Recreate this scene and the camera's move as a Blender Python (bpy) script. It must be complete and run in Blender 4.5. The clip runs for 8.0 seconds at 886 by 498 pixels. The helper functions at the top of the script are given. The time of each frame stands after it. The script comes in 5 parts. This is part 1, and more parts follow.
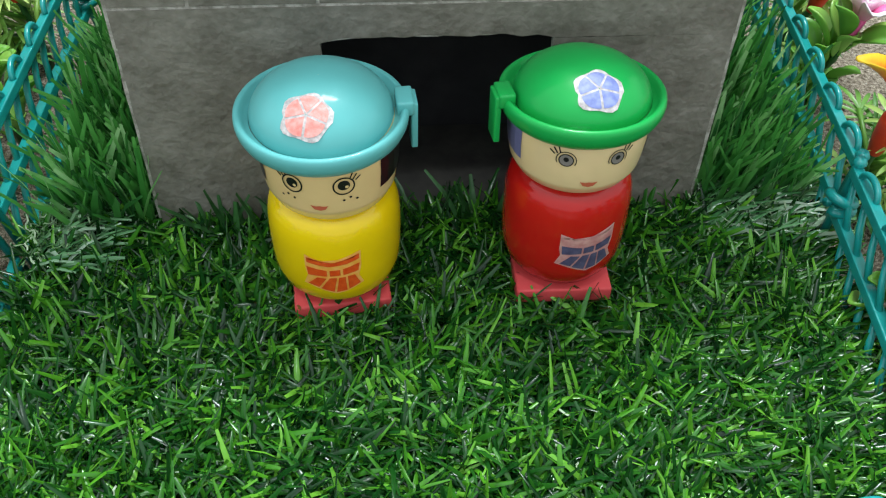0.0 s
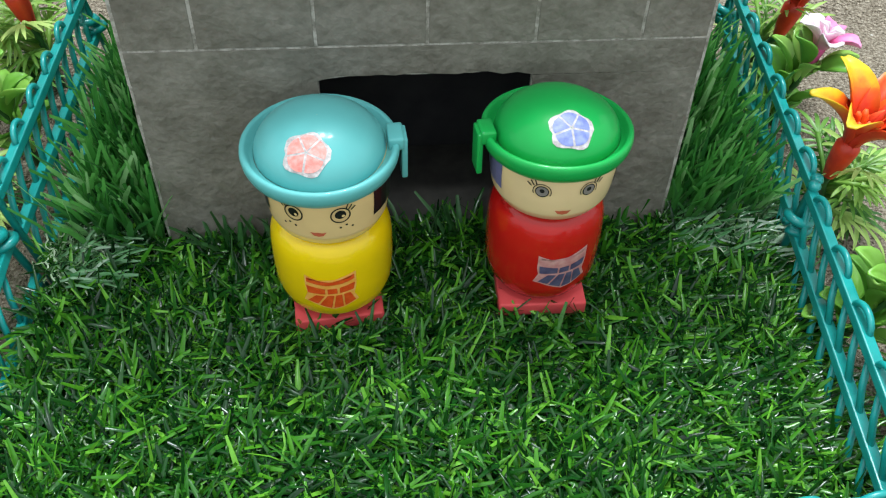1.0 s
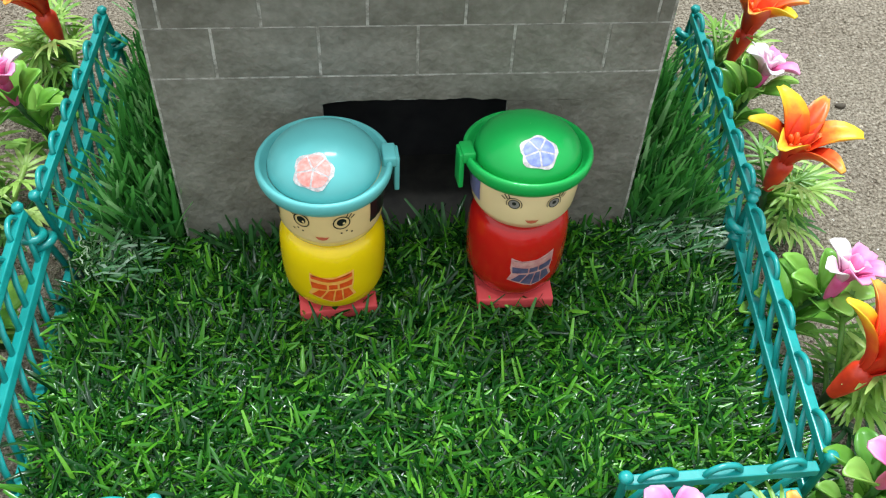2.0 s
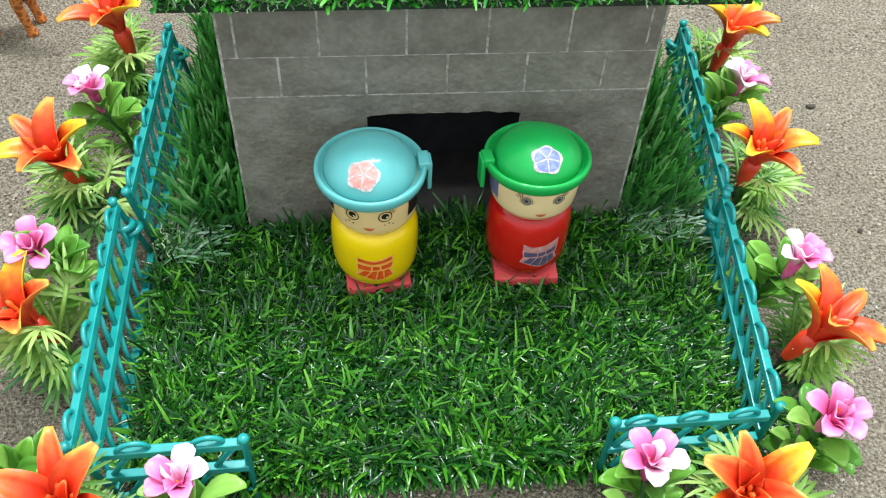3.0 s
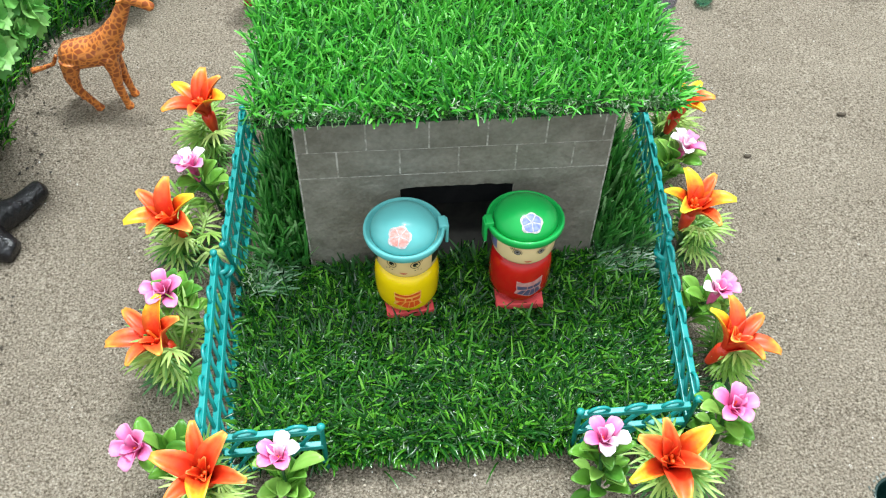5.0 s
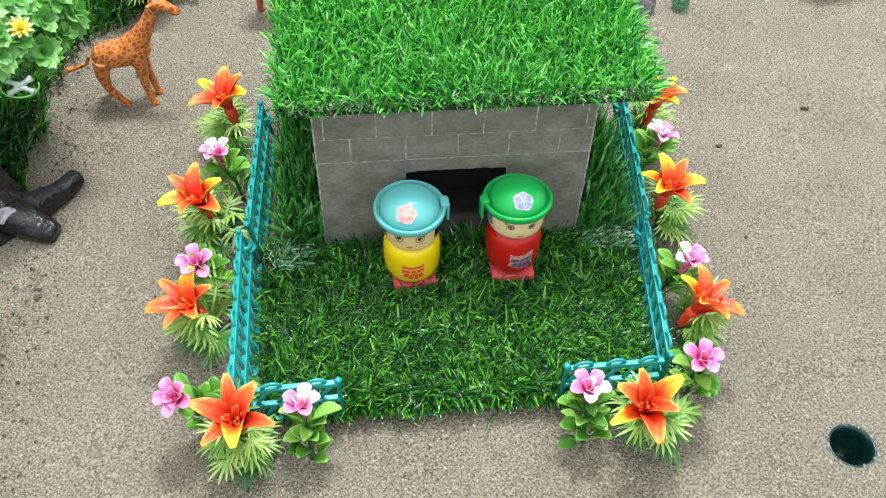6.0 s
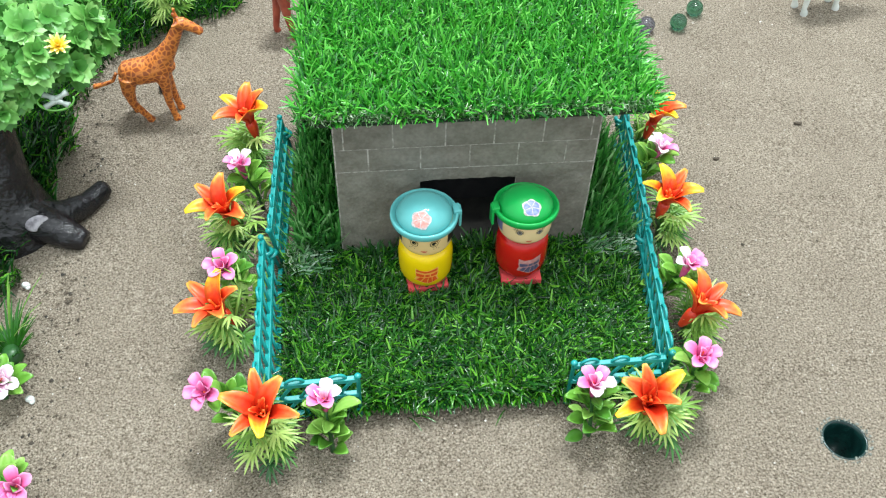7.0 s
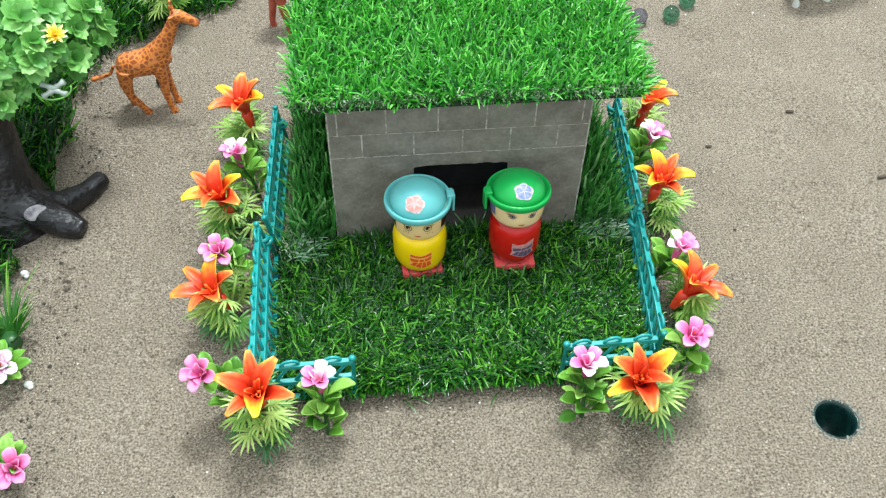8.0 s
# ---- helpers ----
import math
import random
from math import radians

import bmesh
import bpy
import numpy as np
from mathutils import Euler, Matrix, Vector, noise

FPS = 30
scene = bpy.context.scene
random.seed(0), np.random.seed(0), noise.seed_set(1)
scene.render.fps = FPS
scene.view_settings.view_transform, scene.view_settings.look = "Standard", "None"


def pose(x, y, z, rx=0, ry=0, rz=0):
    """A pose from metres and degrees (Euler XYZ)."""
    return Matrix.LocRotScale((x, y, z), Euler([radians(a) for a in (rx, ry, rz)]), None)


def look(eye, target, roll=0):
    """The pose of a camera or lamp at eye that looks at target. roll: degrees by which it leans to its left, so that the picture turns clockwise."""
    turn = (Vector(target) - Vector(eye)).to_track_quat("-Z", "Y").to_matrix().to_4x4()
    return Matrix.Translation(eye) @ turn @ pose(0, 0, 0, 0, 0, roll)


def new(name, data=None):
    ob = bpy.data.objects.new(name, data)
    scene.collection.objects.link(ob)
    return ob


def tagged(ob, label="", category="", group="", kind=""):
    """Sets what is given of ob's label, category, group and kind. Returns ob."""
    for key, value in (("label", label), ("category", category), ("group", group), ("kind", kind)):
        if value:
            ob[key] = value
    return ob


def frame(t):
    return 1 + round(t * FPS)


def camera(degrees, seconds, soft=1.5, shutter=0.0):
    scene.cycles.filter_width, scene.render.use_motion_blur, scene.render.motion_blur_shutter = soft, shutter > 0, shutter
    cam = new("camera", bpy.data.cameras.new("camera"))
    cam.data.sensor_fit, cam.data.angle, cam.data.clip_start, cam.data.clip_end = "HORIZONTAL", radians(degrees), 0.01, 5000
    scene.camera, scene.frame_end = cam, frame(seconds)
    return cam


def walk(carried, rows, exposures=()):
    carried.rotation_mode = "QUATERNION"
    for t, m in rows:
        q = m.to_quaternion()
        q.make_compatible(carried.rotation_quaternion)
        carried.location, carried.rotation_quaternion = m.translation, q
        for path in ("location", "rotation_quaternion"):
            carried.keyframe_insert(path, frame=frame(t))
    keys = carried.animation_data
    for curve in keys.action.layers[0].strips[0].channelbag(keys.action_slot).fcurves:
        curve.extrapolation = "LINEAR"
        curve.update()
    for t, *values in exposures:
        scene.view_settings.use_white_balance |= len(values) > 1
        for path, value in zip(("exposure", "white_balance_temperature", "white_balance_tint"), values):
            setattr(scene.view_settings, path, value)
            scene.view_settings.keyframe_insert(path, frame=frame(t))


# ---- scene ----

# ---- camera and its path: seconds, eye, turn, tilt, roll ----
cam = camera(50.55, 8.0, soft=1.15)
ROWS = [
    (0.0, -0.0126, -0.0020, 0.1805, -5.37, -45.58, 1.60),
    (0.5, -0.0157, -0.0069, 0.1937, -5.53, -45.98, 1.67),
    (1.0, -0.0121, -0.0096, 0.2006, -5.94, -46.53, 1.91),
    (2.3, -0.0168, -0.0376, 0.2390, -7.43, -47.92, 3.65),
    (2.5, -0.0228, -0.0420, 0.2452, -7.53, -48.44, 3.75),
    (3.0, -0.0253, -0.0618, 0.2740, -6.96, -49.31, 3.23),
    (3.5, -0.0271, -0.0775, 0.3043, -6.24, -50.00, 2.39),
    (4.0, -0.0317, -0.0893, 0.3244, -5.76, -50.48, 1.87),
    (4.5, -0.0331, -0.1034, 0.3545, -5.64, -50.72, 1.59),
    (4.7, -0.0307, -0.1062, 0.3681, -5.62, -50.78, 1.48),
    (5.8, -0.0448, -0.1513, 0.3959, -6.34, -50.67, 1.65),
    (6.0, -0.0421, -0.1589, 0.4081, -6.47, -50.29, 1.73),
    (6.5, -0.0464, -0.1754, 0.4128, -6.54, -49.26, 1.77),
    (7.0, -0.0522, -0.1826, 0.4214, -6.58, -48.83, 1.81),
    (7.5, -0.0445, -0.1882, 0.4139, -6.43, -48.56, 1.52),
    (8.0, -0.0487, -0.1955, 0.4172, -6.35, -48.38, 1.25),
]
walk(cam, [(t, pose(x, y, z, 90 + tilt, 0, turn) @ pose(0, 0, 0, 0, 0, roll)) for t, x, y, z, turn, tilt, roll in ROWS],
     [(0.0, -0.04), (1.2, 0.01), (3.0, 0.17), (6.0, 0.22), (8.0, 0.19)])

# ---- light: two white ceiling fittings over the table-top garden, in a plain closed room ----
def area_lamp(name, eye, target, sx, sy, watts, colour):
    data = bpy.data.lights.new(name, "AREA")
    data.shape, data.size, data.size_y, data.energy, data.color = "RECTANGLE", sx, sy, watts, colour
    ob = new(name, data)
    ob.matrix_world = look(eye, target)
    return ob


tagged(area_lamp("ceiling_lamp", (0.12, 0.74, 1.6), (0.08, 0.34, 0.0), 0.42, 0.24, 36.0, (0.925, 1.0, 1.03)),
       "white ceiling lamp over the toy garden", "lamp", kind="structure")
tagged(area_lamp("ceiling_lamp", (-0.1, -0.35, 1.6), (0.0, 0.12, 0.0), 0.36, 0.1, 5.5, (0.94, 1.0, 1.02)),
       "white tube lamp on the ceiling in front of the toy garden", "lamp", kind="structure")
world = bpy.data.worlds.new("room_light")
world.use_nodes = True
wt = world.node_tree
w_coord, w_dot, w_ramp = wt.nodes.new("ShaderNodeTexCoord"), wt.nodes.new("ShaderNodeVectorMath"), wt.nodes.new("ShaderNodeValToRGB")
w_dot.operation = "DOT_PRODUCT"
w_dot.inputs[1].default_value = (-0.05, -0.05, 1.0)  # the room is brightest overhead
wt.links.new(w_coord.outputs["Generated"], w_dot.inputs[0])
wt.links.new(w_dot.outputs["Value"], w_ramp.inputs[0])
w_ramp.color_ramp.elements[0].color = (0.49, 0.545, 0.565, 1)
w_ramp.color_ramp.elements[1].color = (0.86, 0.95, 0.985, 1)
wt.links.new(w_ramp.outputs[0], wt.nodes["Background"].inputs[0])
wt.nodes["Background"].inputs[1].default_value = 1.62
scene.world = world
scene.view_settings.exposure = 0.0


# ---- materials ----
def material(name, stops, scale=200.0, rough=0.5, bump=0.0, bump_scale=None, spec=0.5, metal=0.0, vary="noise",
             transmit=0.0, fine=0.0, attribute="", coat=0.0, distance=0.0005, subsurface=0.0, stain=0.0, stain_scale=0.12, thin=0.0):
    """A procedural surface. stops: (place, colour) along the ramp that vary drives: noise, island, object or an attribute."""
    m = bpy.data.materials.new(name)
    m.use_nodes = True
    nt = m.node_tree
    bsdf = nt.nodes["Principled BSDF"]
    bsdf.inputs["Roughness"].default_value = rough
    bsdf.inputs["Specular IOR Level"].default_value = spec
    bsdf.inputs["Metallic"].default_value = metal
    bsdf.inputs["Transmission Weight"].default_value = transmit
    bsdf.inputs["Coat Weight"].default_value = coat
    bsdf.inputs["Coat Roughness"].default_value = 0.05
    coord = nt.nodes.new("ShaderNodeTexCoord")

    def noise_of(size, detail=4.0):
        n = nt.nodes.new("ShaderNodeTexNoise")
        n.inputs["Scale"].default_value, n.inputs["Detail"].default_value = size, detail
        nt.links.new(coord.outputs["Object"], n.inputs["Vector"])
        return n.outputs["Fac"]

    if vary == "island":
        source = nt.nodes.new("ShaderNodeNewGeometry").outputs["Random Per Island"]
    elif vary == "object":
        source = nt.nodes.new("ShaderNodeObjectInfo").outputs["Random"]
    elif vary == "attribute":
        node = nt.nodes.new("ShaderNodeAttribute")
        node.attribute_name = attribute
        source = node.outputs["Fac"]
    elif vary == "cells":
        cells = nt.nodes.new("ShaderNodeTexVoronoi")
        cells.feature = "DISTANCE_TO_EDGE"
        cells.inputs["Scale"].default_value = scale
        nt.links.new(coord.outputs["Object"], cells.inputs["Vector"])
        source = cells.outputs["Distance"]
    else:
        source = noise_of(scale)
    if fine:
        mixed = nt.nodes.new("ShaderNodeMath")
        mixed.operation = "MULTIPLY_ADD"
        shift = nt.nodes.new("ShaderNodeMath")
        shift.operation = "SUBTRACT"
        shift.inputs[1].default_value = 0.5
        nt.links.new(noise_of(scale * (5 if vary == "noise" else 1), 3.0), shift.inputs[0])
        nt.links.new(shift.outputs[0], mixed.inputs[0])
        mixed.inputs[1].default_value = fine
        nt.links.new(source, mixed.inputs[2])
        source = mixed.outputs[0]
    ramp = nt.nodes.new("ShaderNodeValToRGB")
    els = ramp.color_ramp.elements
    while len(els) < len(stops):
        els.new(0.5)
    for el, (place, colour) in zip(els, stops):
        el.position, el.color = place, (*colour, 1)
    nt.links.new(source, ramp.inputs[0])
    out = ramp.outputs[0]
    if stain:
        mixer = nt.nodes.new("ShaderNodeMix")
        mixer.data_type, mixer.blend_type = "RGBA", "MULTIPLY"
        mixer.inputs[0].default_value = stain
        ramp2 = nt.nodes.new("ShaderNodeValToRGB")
        ramp2.color_ramp.elements[0].position, ramp2.color_ramp.elements[1].position = 0.35, 0.62
        ramp2.color_ramp.elements[0].color = (0.55, 0.52, 0.5, 1)
        nt.links.new(noise_of(scale * stain_scale, 5.0), ramp2.inputs[0])
        nt.links.new(out, mixer.inputs[6])
        nt.links.new(ramp2.outputs[0], mixer.inputs[7])
        out = mixer.outputs[2]
    nt.links.new(out, bsdf.inputs["Base Color"])
    if subsurface:
        bsdf.inputs["Subsurface Weight"].default_value = subsurface
        bsdf.inputs["Subsurface Radius"].default_value = (0.002, 0.002, 0.001)
        bsdf.inputs["Subsurface Scale"].default_value = 1.0
    if thin:
        # thin plastic lets some of the light through
        through_light, blend = nt.nodes.new("ShaderNodeBsdfTranslucent"), nt.nodes.new("ShaderNodeMixShader")
        nt.links.new(out, through_light.inputs["Color"])
        blend.inputs[0].default_value = thin
        nt.links.new(bsdf.outputs[0], blend.inputs[1])
        nt.links.new(through_light.outputs[0], blend.inputs[2])
        nt.links.new(blend.outputs[0], nt.nodes["Material Output"].inputs["Surface"])
    if bump:
        b = nt.nodes.new("ShaderNodeBump")
        b.inputs["Strength"].default_value, b.inputs["Distance"].default_value = bump, distance
        nt.links.new(noise_of(bump_scale or scale, 6.0), b.inputs["Height"])
        nt.links.new(b.outputs["Normal"], bsdf.inputs["Normal"])
    return m


# the darkest stop paints the shade of small pits between the grains
M_SAND = material("sand", [(0.3, (0.11, 0.086, 0.06)), (0.42, (0.29, 0.242, 0.182)), (0.56, (0.42, 0.357, 0.28)), (0.72, (0.64, 0.56, 0.455))],
                  scale=880, rough=0.95, bump=1.0, bump_scale=760, spec=0.12, fine=0.65, distance=0.006, stain=0.22, stain_scale=0.02)
M_GRAIN = material("sand_grain", [(0.0, (0.15, 0.118, 0.085)), (0.4, (0.36, 0.302, 0.232)), (0.9, (0.5, 0.428, 0.335)), (0.994, (0.5, 0.44, 0.37)), (1.0, (0.8, 0.78, 0.74))],
                   vary="island", scale=900, rough=0.85, fine=0.2)
M_DARKBIT = material("dark_chip", [(0.0, (0.02, 0.017, 0.013)), (1.0, (0.1, 0.075, 0.05))], vary="island", rough=0.8)
M_WALL = material("painted_cardboard", [(0.3, (0.145, 0.136, 0.112)), (0.55, (0.198, 0.188, 0.158)), (0.8, (0.25, 0.238, 0.205))],
                  scale=110, rough=0.6, bump=0.8, bump_scale=330, spec=0.4, fine=0.6, distance=0.001, stain=0.35)
M_JOINT = material("raw_cardboard_joint", [(0.36, (0.2, 0.19, 0.16)), (0.62, (0.46, 0.44, 0.4))], scale=260, rough=0.9, bump=0.3, fine=0.4)
# near-black and dim grey that paint in the shade behind the doorway
M_DOOR_SHADE = material("doorway_shade", [(0.3, (0.016, 0.017, 0.02)), (0.7, (0.032, 0.032, 0.035))], scale=120, rough=0.9)
M_SHADEFLOOR = material("shade_toned_floor", [(0.3, (0.03, 0.029, 0.027)), (0.7, (0.06, 0.057, 0.05))], scale=160, rough=0.85, bump=0.3)
M_BACKING = material("black_turf_backing", [(0.3, (0.006, 0.016, 0.007)), (0.7, (0.012, 0.034, 0.013))], scale=900, rough=0.8, bump=0.5)
M_TURF_DARK = material("turf_blade_dark", [(0.0, (0.003, 0.03, 0.006)), (0.35, (0.01, 0.078, 0.01)), (0.65, (0.03, 0.16, 0.013)), (0.88, (0.076, 0.295, 0.016)), (1.0, (0.17, 0.46, 0.045))],
                       vary="island", scale=700, rough=0.22, spec=0.5, thin=0.2, fine=0.2)
M_TURF_LONG = material("turf_blade_long", [(0.0, (0.035, 0.17, 0.045)), (0.4, (0.08, 0.35, 0.065)), (0.8, (0.17, 0.54, 0.12)), (1.0, (0.45, 0.76, 0.36))],
                       vary="island", scale=500, rough=0.3, spec=0.6, thin=0.42, fine=0.15)
M_TURF_BRIGHT = material("turf_blade_bright", [(0.0, (0.01, 0.1, 0.018)), (0.3, (0.032, 0.25, 0.022)), (0.7, (0.075, 0.43, 0.035)), (1.0, (0.19, 0.6, 0.09))],
                         vary="island", scale=500, rough=0.33, spec=0.55, thin=0.25, fine=0.15)
M_SEAM = material("pale_seam_blade", [(0.0, (0.04, 0.16, 0.05)), (0.6, (0.13, 0.3, 0.13)), (1.0, (0.42, 0.52, 0.42))], vary="island", rough=0.22, spec=0.6, fine=0.1, scale=500)
M_THATCH = material("turf_thatch", [(0.0, (0.05, 0.13, 0.04)), (0.6, (0.12, 0.24, 0.09)), (1.0, (0.4, 0.5, 0.34))], vary="island", rough=0.4)
M_FENCE = material("teal_plastic", [(0.3, (0.004, 0.23, 0.22)), (0.7, (0.012, 0.33, 0.315))], scale=150, rough=0.28, bump=0.06, bump_scale=500, spec=0.55)
M_STEM = material("dark_green_plastic", [(0.3, (0.018, 0.075, 0.02)), (0.7, (0.04, 0.14, 0.035))], scale=300, rough=0.4)
M_FROND = material("lime_frond", [(0.0, (0.08, 0.24, 0.04)), (0.45, (0.24, 0.46, 0.07)), (1.0, (0.5, 0.68, 0.2))], vary="object", rough=0.4, scale=300, fine=0.35, thin=0.3)
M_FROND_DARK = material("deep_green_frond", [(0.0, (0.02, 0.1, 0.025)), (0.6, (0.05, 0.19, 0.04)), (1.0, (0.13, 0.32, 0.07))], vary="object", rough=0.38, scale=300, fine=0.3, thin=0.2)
M_PADDLE = material("bright_green_leaf", [(0.0, (0.09, 0.3, 0.035)), (0.5, (0.21, 0.5, 0.06)), (1.0, (0.36, 0.64, 0.13))], vary="object", rough=0.35, scale=300, fine=0.35, thin=0.3)
M_LILY = material("lily_petal", [(0.0, (0.62, 0.022, 0.008)), (0.5, (0.8, 0.045, 0.012)), (0.72, (0.86, 0.1, 0.022)), (0.9, (0.9, 0.24, 0.04)), (1.0, (0.92, 0.42, 0.06))],
                  vary="attribute", attribute="along", scale=300, fine=0.45, rough=0.42, bump=0.1, bump_scale=400, thin=0.18)
M_LILY_YELLOW = material("lily_petal_yellow", [(0.0, (0.62, 0.025, 0.008)), (0.48, (0.8, 0.055, 0.012)), (0.68, (0.88, 0.18, 0.015)), (0.8, (0.92, 0.46, 0.02)), (0.92, (0.93, 0.64, 0.03))],
                         vary="attribute", attribute="along", scale=300, fine=0.35, rough=0.42, bump=0.1, bump_scale=400, thin=0.18)
M_LILY_TUBE = material("lily_tube", [(0.3, (0.5, 0.025, 0.008)), (0.7, (0.68, 0.05, 0.012))], scale=300, rough=0.4)
M_PINK = material("pink_petal", [(0.0, (0.7, 0.04, 0.2)), (0.3, (0.8, 0.12, 0.36)), (0.7, (0.84, 0.21, 0.47)), (1.0, (0.87, 0.36, 0.6))],
                  vary="attribute", attribute="along", scale=350, fine=0.5, rough=0.45, thin=0.18)
M_PALE = material("pale_pink_petal", [(0.0, (0.78, 0.12, 0.34)), (0.25, (0.86, 0.35, 0.58)), (0.6, (0.9, 0.62, 0.76)), (1.0, (0.92, 0.86, 0.89))],
                  vary="attribute", attribute="along", scale=350, fine=0.4, rough=0.45, thin=0.18)
M_PINK_TUBE = material("pink_tube", [(0.3, (0.62, 0.05, 0.22)), (0.7, (0.74, 0.12, 0.34))], scale=300, rough=0.4)
M_STAMEN = material("stamen", [(0.3, (0.74, 0.07, 0.012)), (0.7, (0.86, 0.2, 0.02))], scale=300, rough=0.45)


def plastic(name, colour, rough=0.22, darker=0.88, coat=0.6):
    return material(name, [(0.3, tuple(c * darker for c in colour)), (0.7, colour)], scale=70, rough=rough, spec=0.15, coat=coat,
                    bump=0.03, bump_scale=300)


M_AQUA = plastic("aqua_plastic", (0.12, 0.44, 0.44), 0.38, coat=0.22)
M_GREENHAT = plastic("green_plastic", (0.01, 0.35, 0.07), 0.34, coat=0.25)
M_YELLOW = plastic("yellow_plastic", (0.83, 0.58, 0.004), 0.2)
M_RED = plastic("red_plastic", (0.5, 0.01, 0.008), 0.2)
M_FOOT = plastic("coral_foot_plastic", (0.62, 0.075, 0.08), 0.4, coat=0.0)
M_SKIN = plastic("cream_plastic", (0.82, 0.58, 0.27), 0.25)
M_SKIN2 = plastic("pale_cream_plastic", (0.8, 0.6, 0.33), 0.25)
M_INK = plastic("black_ink", (0.012, 0.01, 0.012), 0.35)
M_EYE = plastic("eye_print", (0.16, 0.15, 0.1), 0.3)
M_EYEGREY = plastic("grey_eye_print", (0.24, 0.21, 0.2), 0.3)
M_LIP = plastic("lip_print", (0.6, 0.13, 0.07), 0.3)
M_BLUEHAIR = plastic("blue_print", (0.16, 0.16, 0.32), 0.3)
M_LABELWHITE = material("foil_label_white", [(0.35, (0.34, 0.31, 0.31)), (0.65, (0.58, 0.55, 0.55))], scale=900, rough=0.36, bump=0.6, bump_scale=500, spec=0.35)
M_LABELRED = material("foil_label_red", [(0.35, (0.66, 0.2, 0.17)), (0.65, (0.76, 0.36, 0.33))], scale=700, rough=0.42, bump=0.25, bump_scale=900)
M_LABELBLUE = material("foil_label_blue", [(0.35, (0.13, 0.17, 0.42)), (0.65, (0.24, 0.29, 0.56))], scale=700, rough=0.42, bump=0.25, bump_scale=900)
M_BOWRED = material("bow_red", [(0.35, (0.62, 0.06, 0.008)), (0.65, (0.72, 0.1, 0.015))], scale=600, rough=0.3)
M_BOWEDGE = material("bow_edge_orange", [(0.35, (0.8, 0.36, 0.05)), (0.65, (0.85, 0.45, 0.12))], scale=600, rough=0.3)
M_BOWNAVY = material("bow_navy", [(0.35, (0.055, 0.05, 0.11)), (0.65, (0.1, 0.09, 0.17))], scale=600, rough=0.3)
M_BOWPALE = material("bow_pale", [(0.35, (0.5, 0.2, 0.2)), (0.65, (0.6, 0.32, 0.3))], scale=600, rough=0.3)
M_GIRAFFE = material("giraffe_plastic", [(0.05, (0.64, 0.21, 0.04)), (0.2, (0.29, 0.068, 0.016))], vary="cells", scale=290, rough=0.45, fine=0.08, bump=0.15, bump_scale=500)
M_DEER = material("red_brown_plastic", [(0.35, (0.3, 0.05, 0.03)), (0.65, (0.42, 0.09, 0.05))], scale=150, rough=0.4)
M_TRUNK = material("black_trunk_plastic", [(0.45, (0.006, 0.0055, 0.007)), (0.7, (0.013, 0.012, 0.015)), (0.9, (0.04, 0.037, 0.045))], scale=55, rough=0.2, bump=0.8,
                   bump_scale=130, fine=0.4, distance=0.004)
M_CROWN = material("succulent_leaf", [(0.0, (0.07, 0.26, 0.045)), (0.5, (0.16, 0.44, 0.09)), (1.0, (0.34, 0.62, 0.19))], vary="island", scale=200, rough=0.4, fine=0.3, thin=0.3)
M_CUT = material("trunk_cut_paint", [(0.4, (0.14, 0.13, 0.15)), (0.6, (0.42, 0.4, 0.43))], scale=250, rough=0.5)
M_YELLOWFLOWER = material("yellow_petal", [(0.0, (0.85, 0.5, 0.02)), (0.6, (0.9, 0.68, 0.06)), (1.0, (0.92, 0.85, 0.5))], vary="attribute", attribute="along", rough=0.45, scale=300, fine=0.2)
M_WHITEBIT = material("white_plastic", [(0.3, (0.6, 0.64, 0.6)), (0.7, (0.78, 0.8, 0.77))], scale=200, rough=0.3)
M_COLLAR = material("pale_collar_plastic", [(0.3, (0.24, 0.3, 0.27)), (0.7, (0.42, 0.48, 0.43))], scale=200, rough=0.3)
M_CUP = material("dark_green_cup", [(0.3, (0.002, 0.014, 0.013)), (0.7, (0.006, 0.035, 0.03))], scale=200, rough=0.25, bump=0.2, bump_scale=300)
M_WETSAND = material("wet_sand_rim", [(0.35, (0.1, 0.12, 0.1)), (0.65, (0.3, 0.3, 0.26))], scale=600, rough=0.6, bump=0.8, bump_scale=900)
# grey of the added wall that stays out of view
M_SHADE_WALL = material("shade_wall_grey", [(0.3, (0.26, 0.255, 0.24)), (0.7, (0.32, 0.31, 0.3))], scale=6, rough=0.85, bump=0.1, bump_scale=60)


def glass(name, colour):
    m = material(name, [(0.3, colour), (0.7, colour)], rough=0.02, transmit=1.0)
    m.node_tree.nodes["Principled BSDF"].inputs["IOR"].default_value = 1.5
    return m


M_GLASS = glass("clear_glass", (0.35, 0.37, 0.5))
M_GLASSGREEN = glass("green_glass", (0.12, 0.4, 0.25))


# ---- mesh helpers ----
def mesh_of(name, verts, faces, mats, smooth=True, along=None, slots=None):
    me = bpy.data.meshes.new(name)
    me.from_pydata([tuple(v) for v in verts], [], [tuple(f) for f in faces])
    for m in (mats if isinstance(mats, (list, tuple)) else [mats]):
        me.materials.append(m)
    if slots is not None:
        me.polygons.foreach_set("material_index", np.asarray(slots, dtype=np.int32))
    me.polygons.foreach_set("use_smooth", np.full(len(me.polygons), smooth))
    if along is not None:
        layer = me.attributes.new("along", "FLOAT", "POINT")
        layer.data.foreach_set("value", np.asarray(along, dtype=np.float32))
    me.update()
    return me


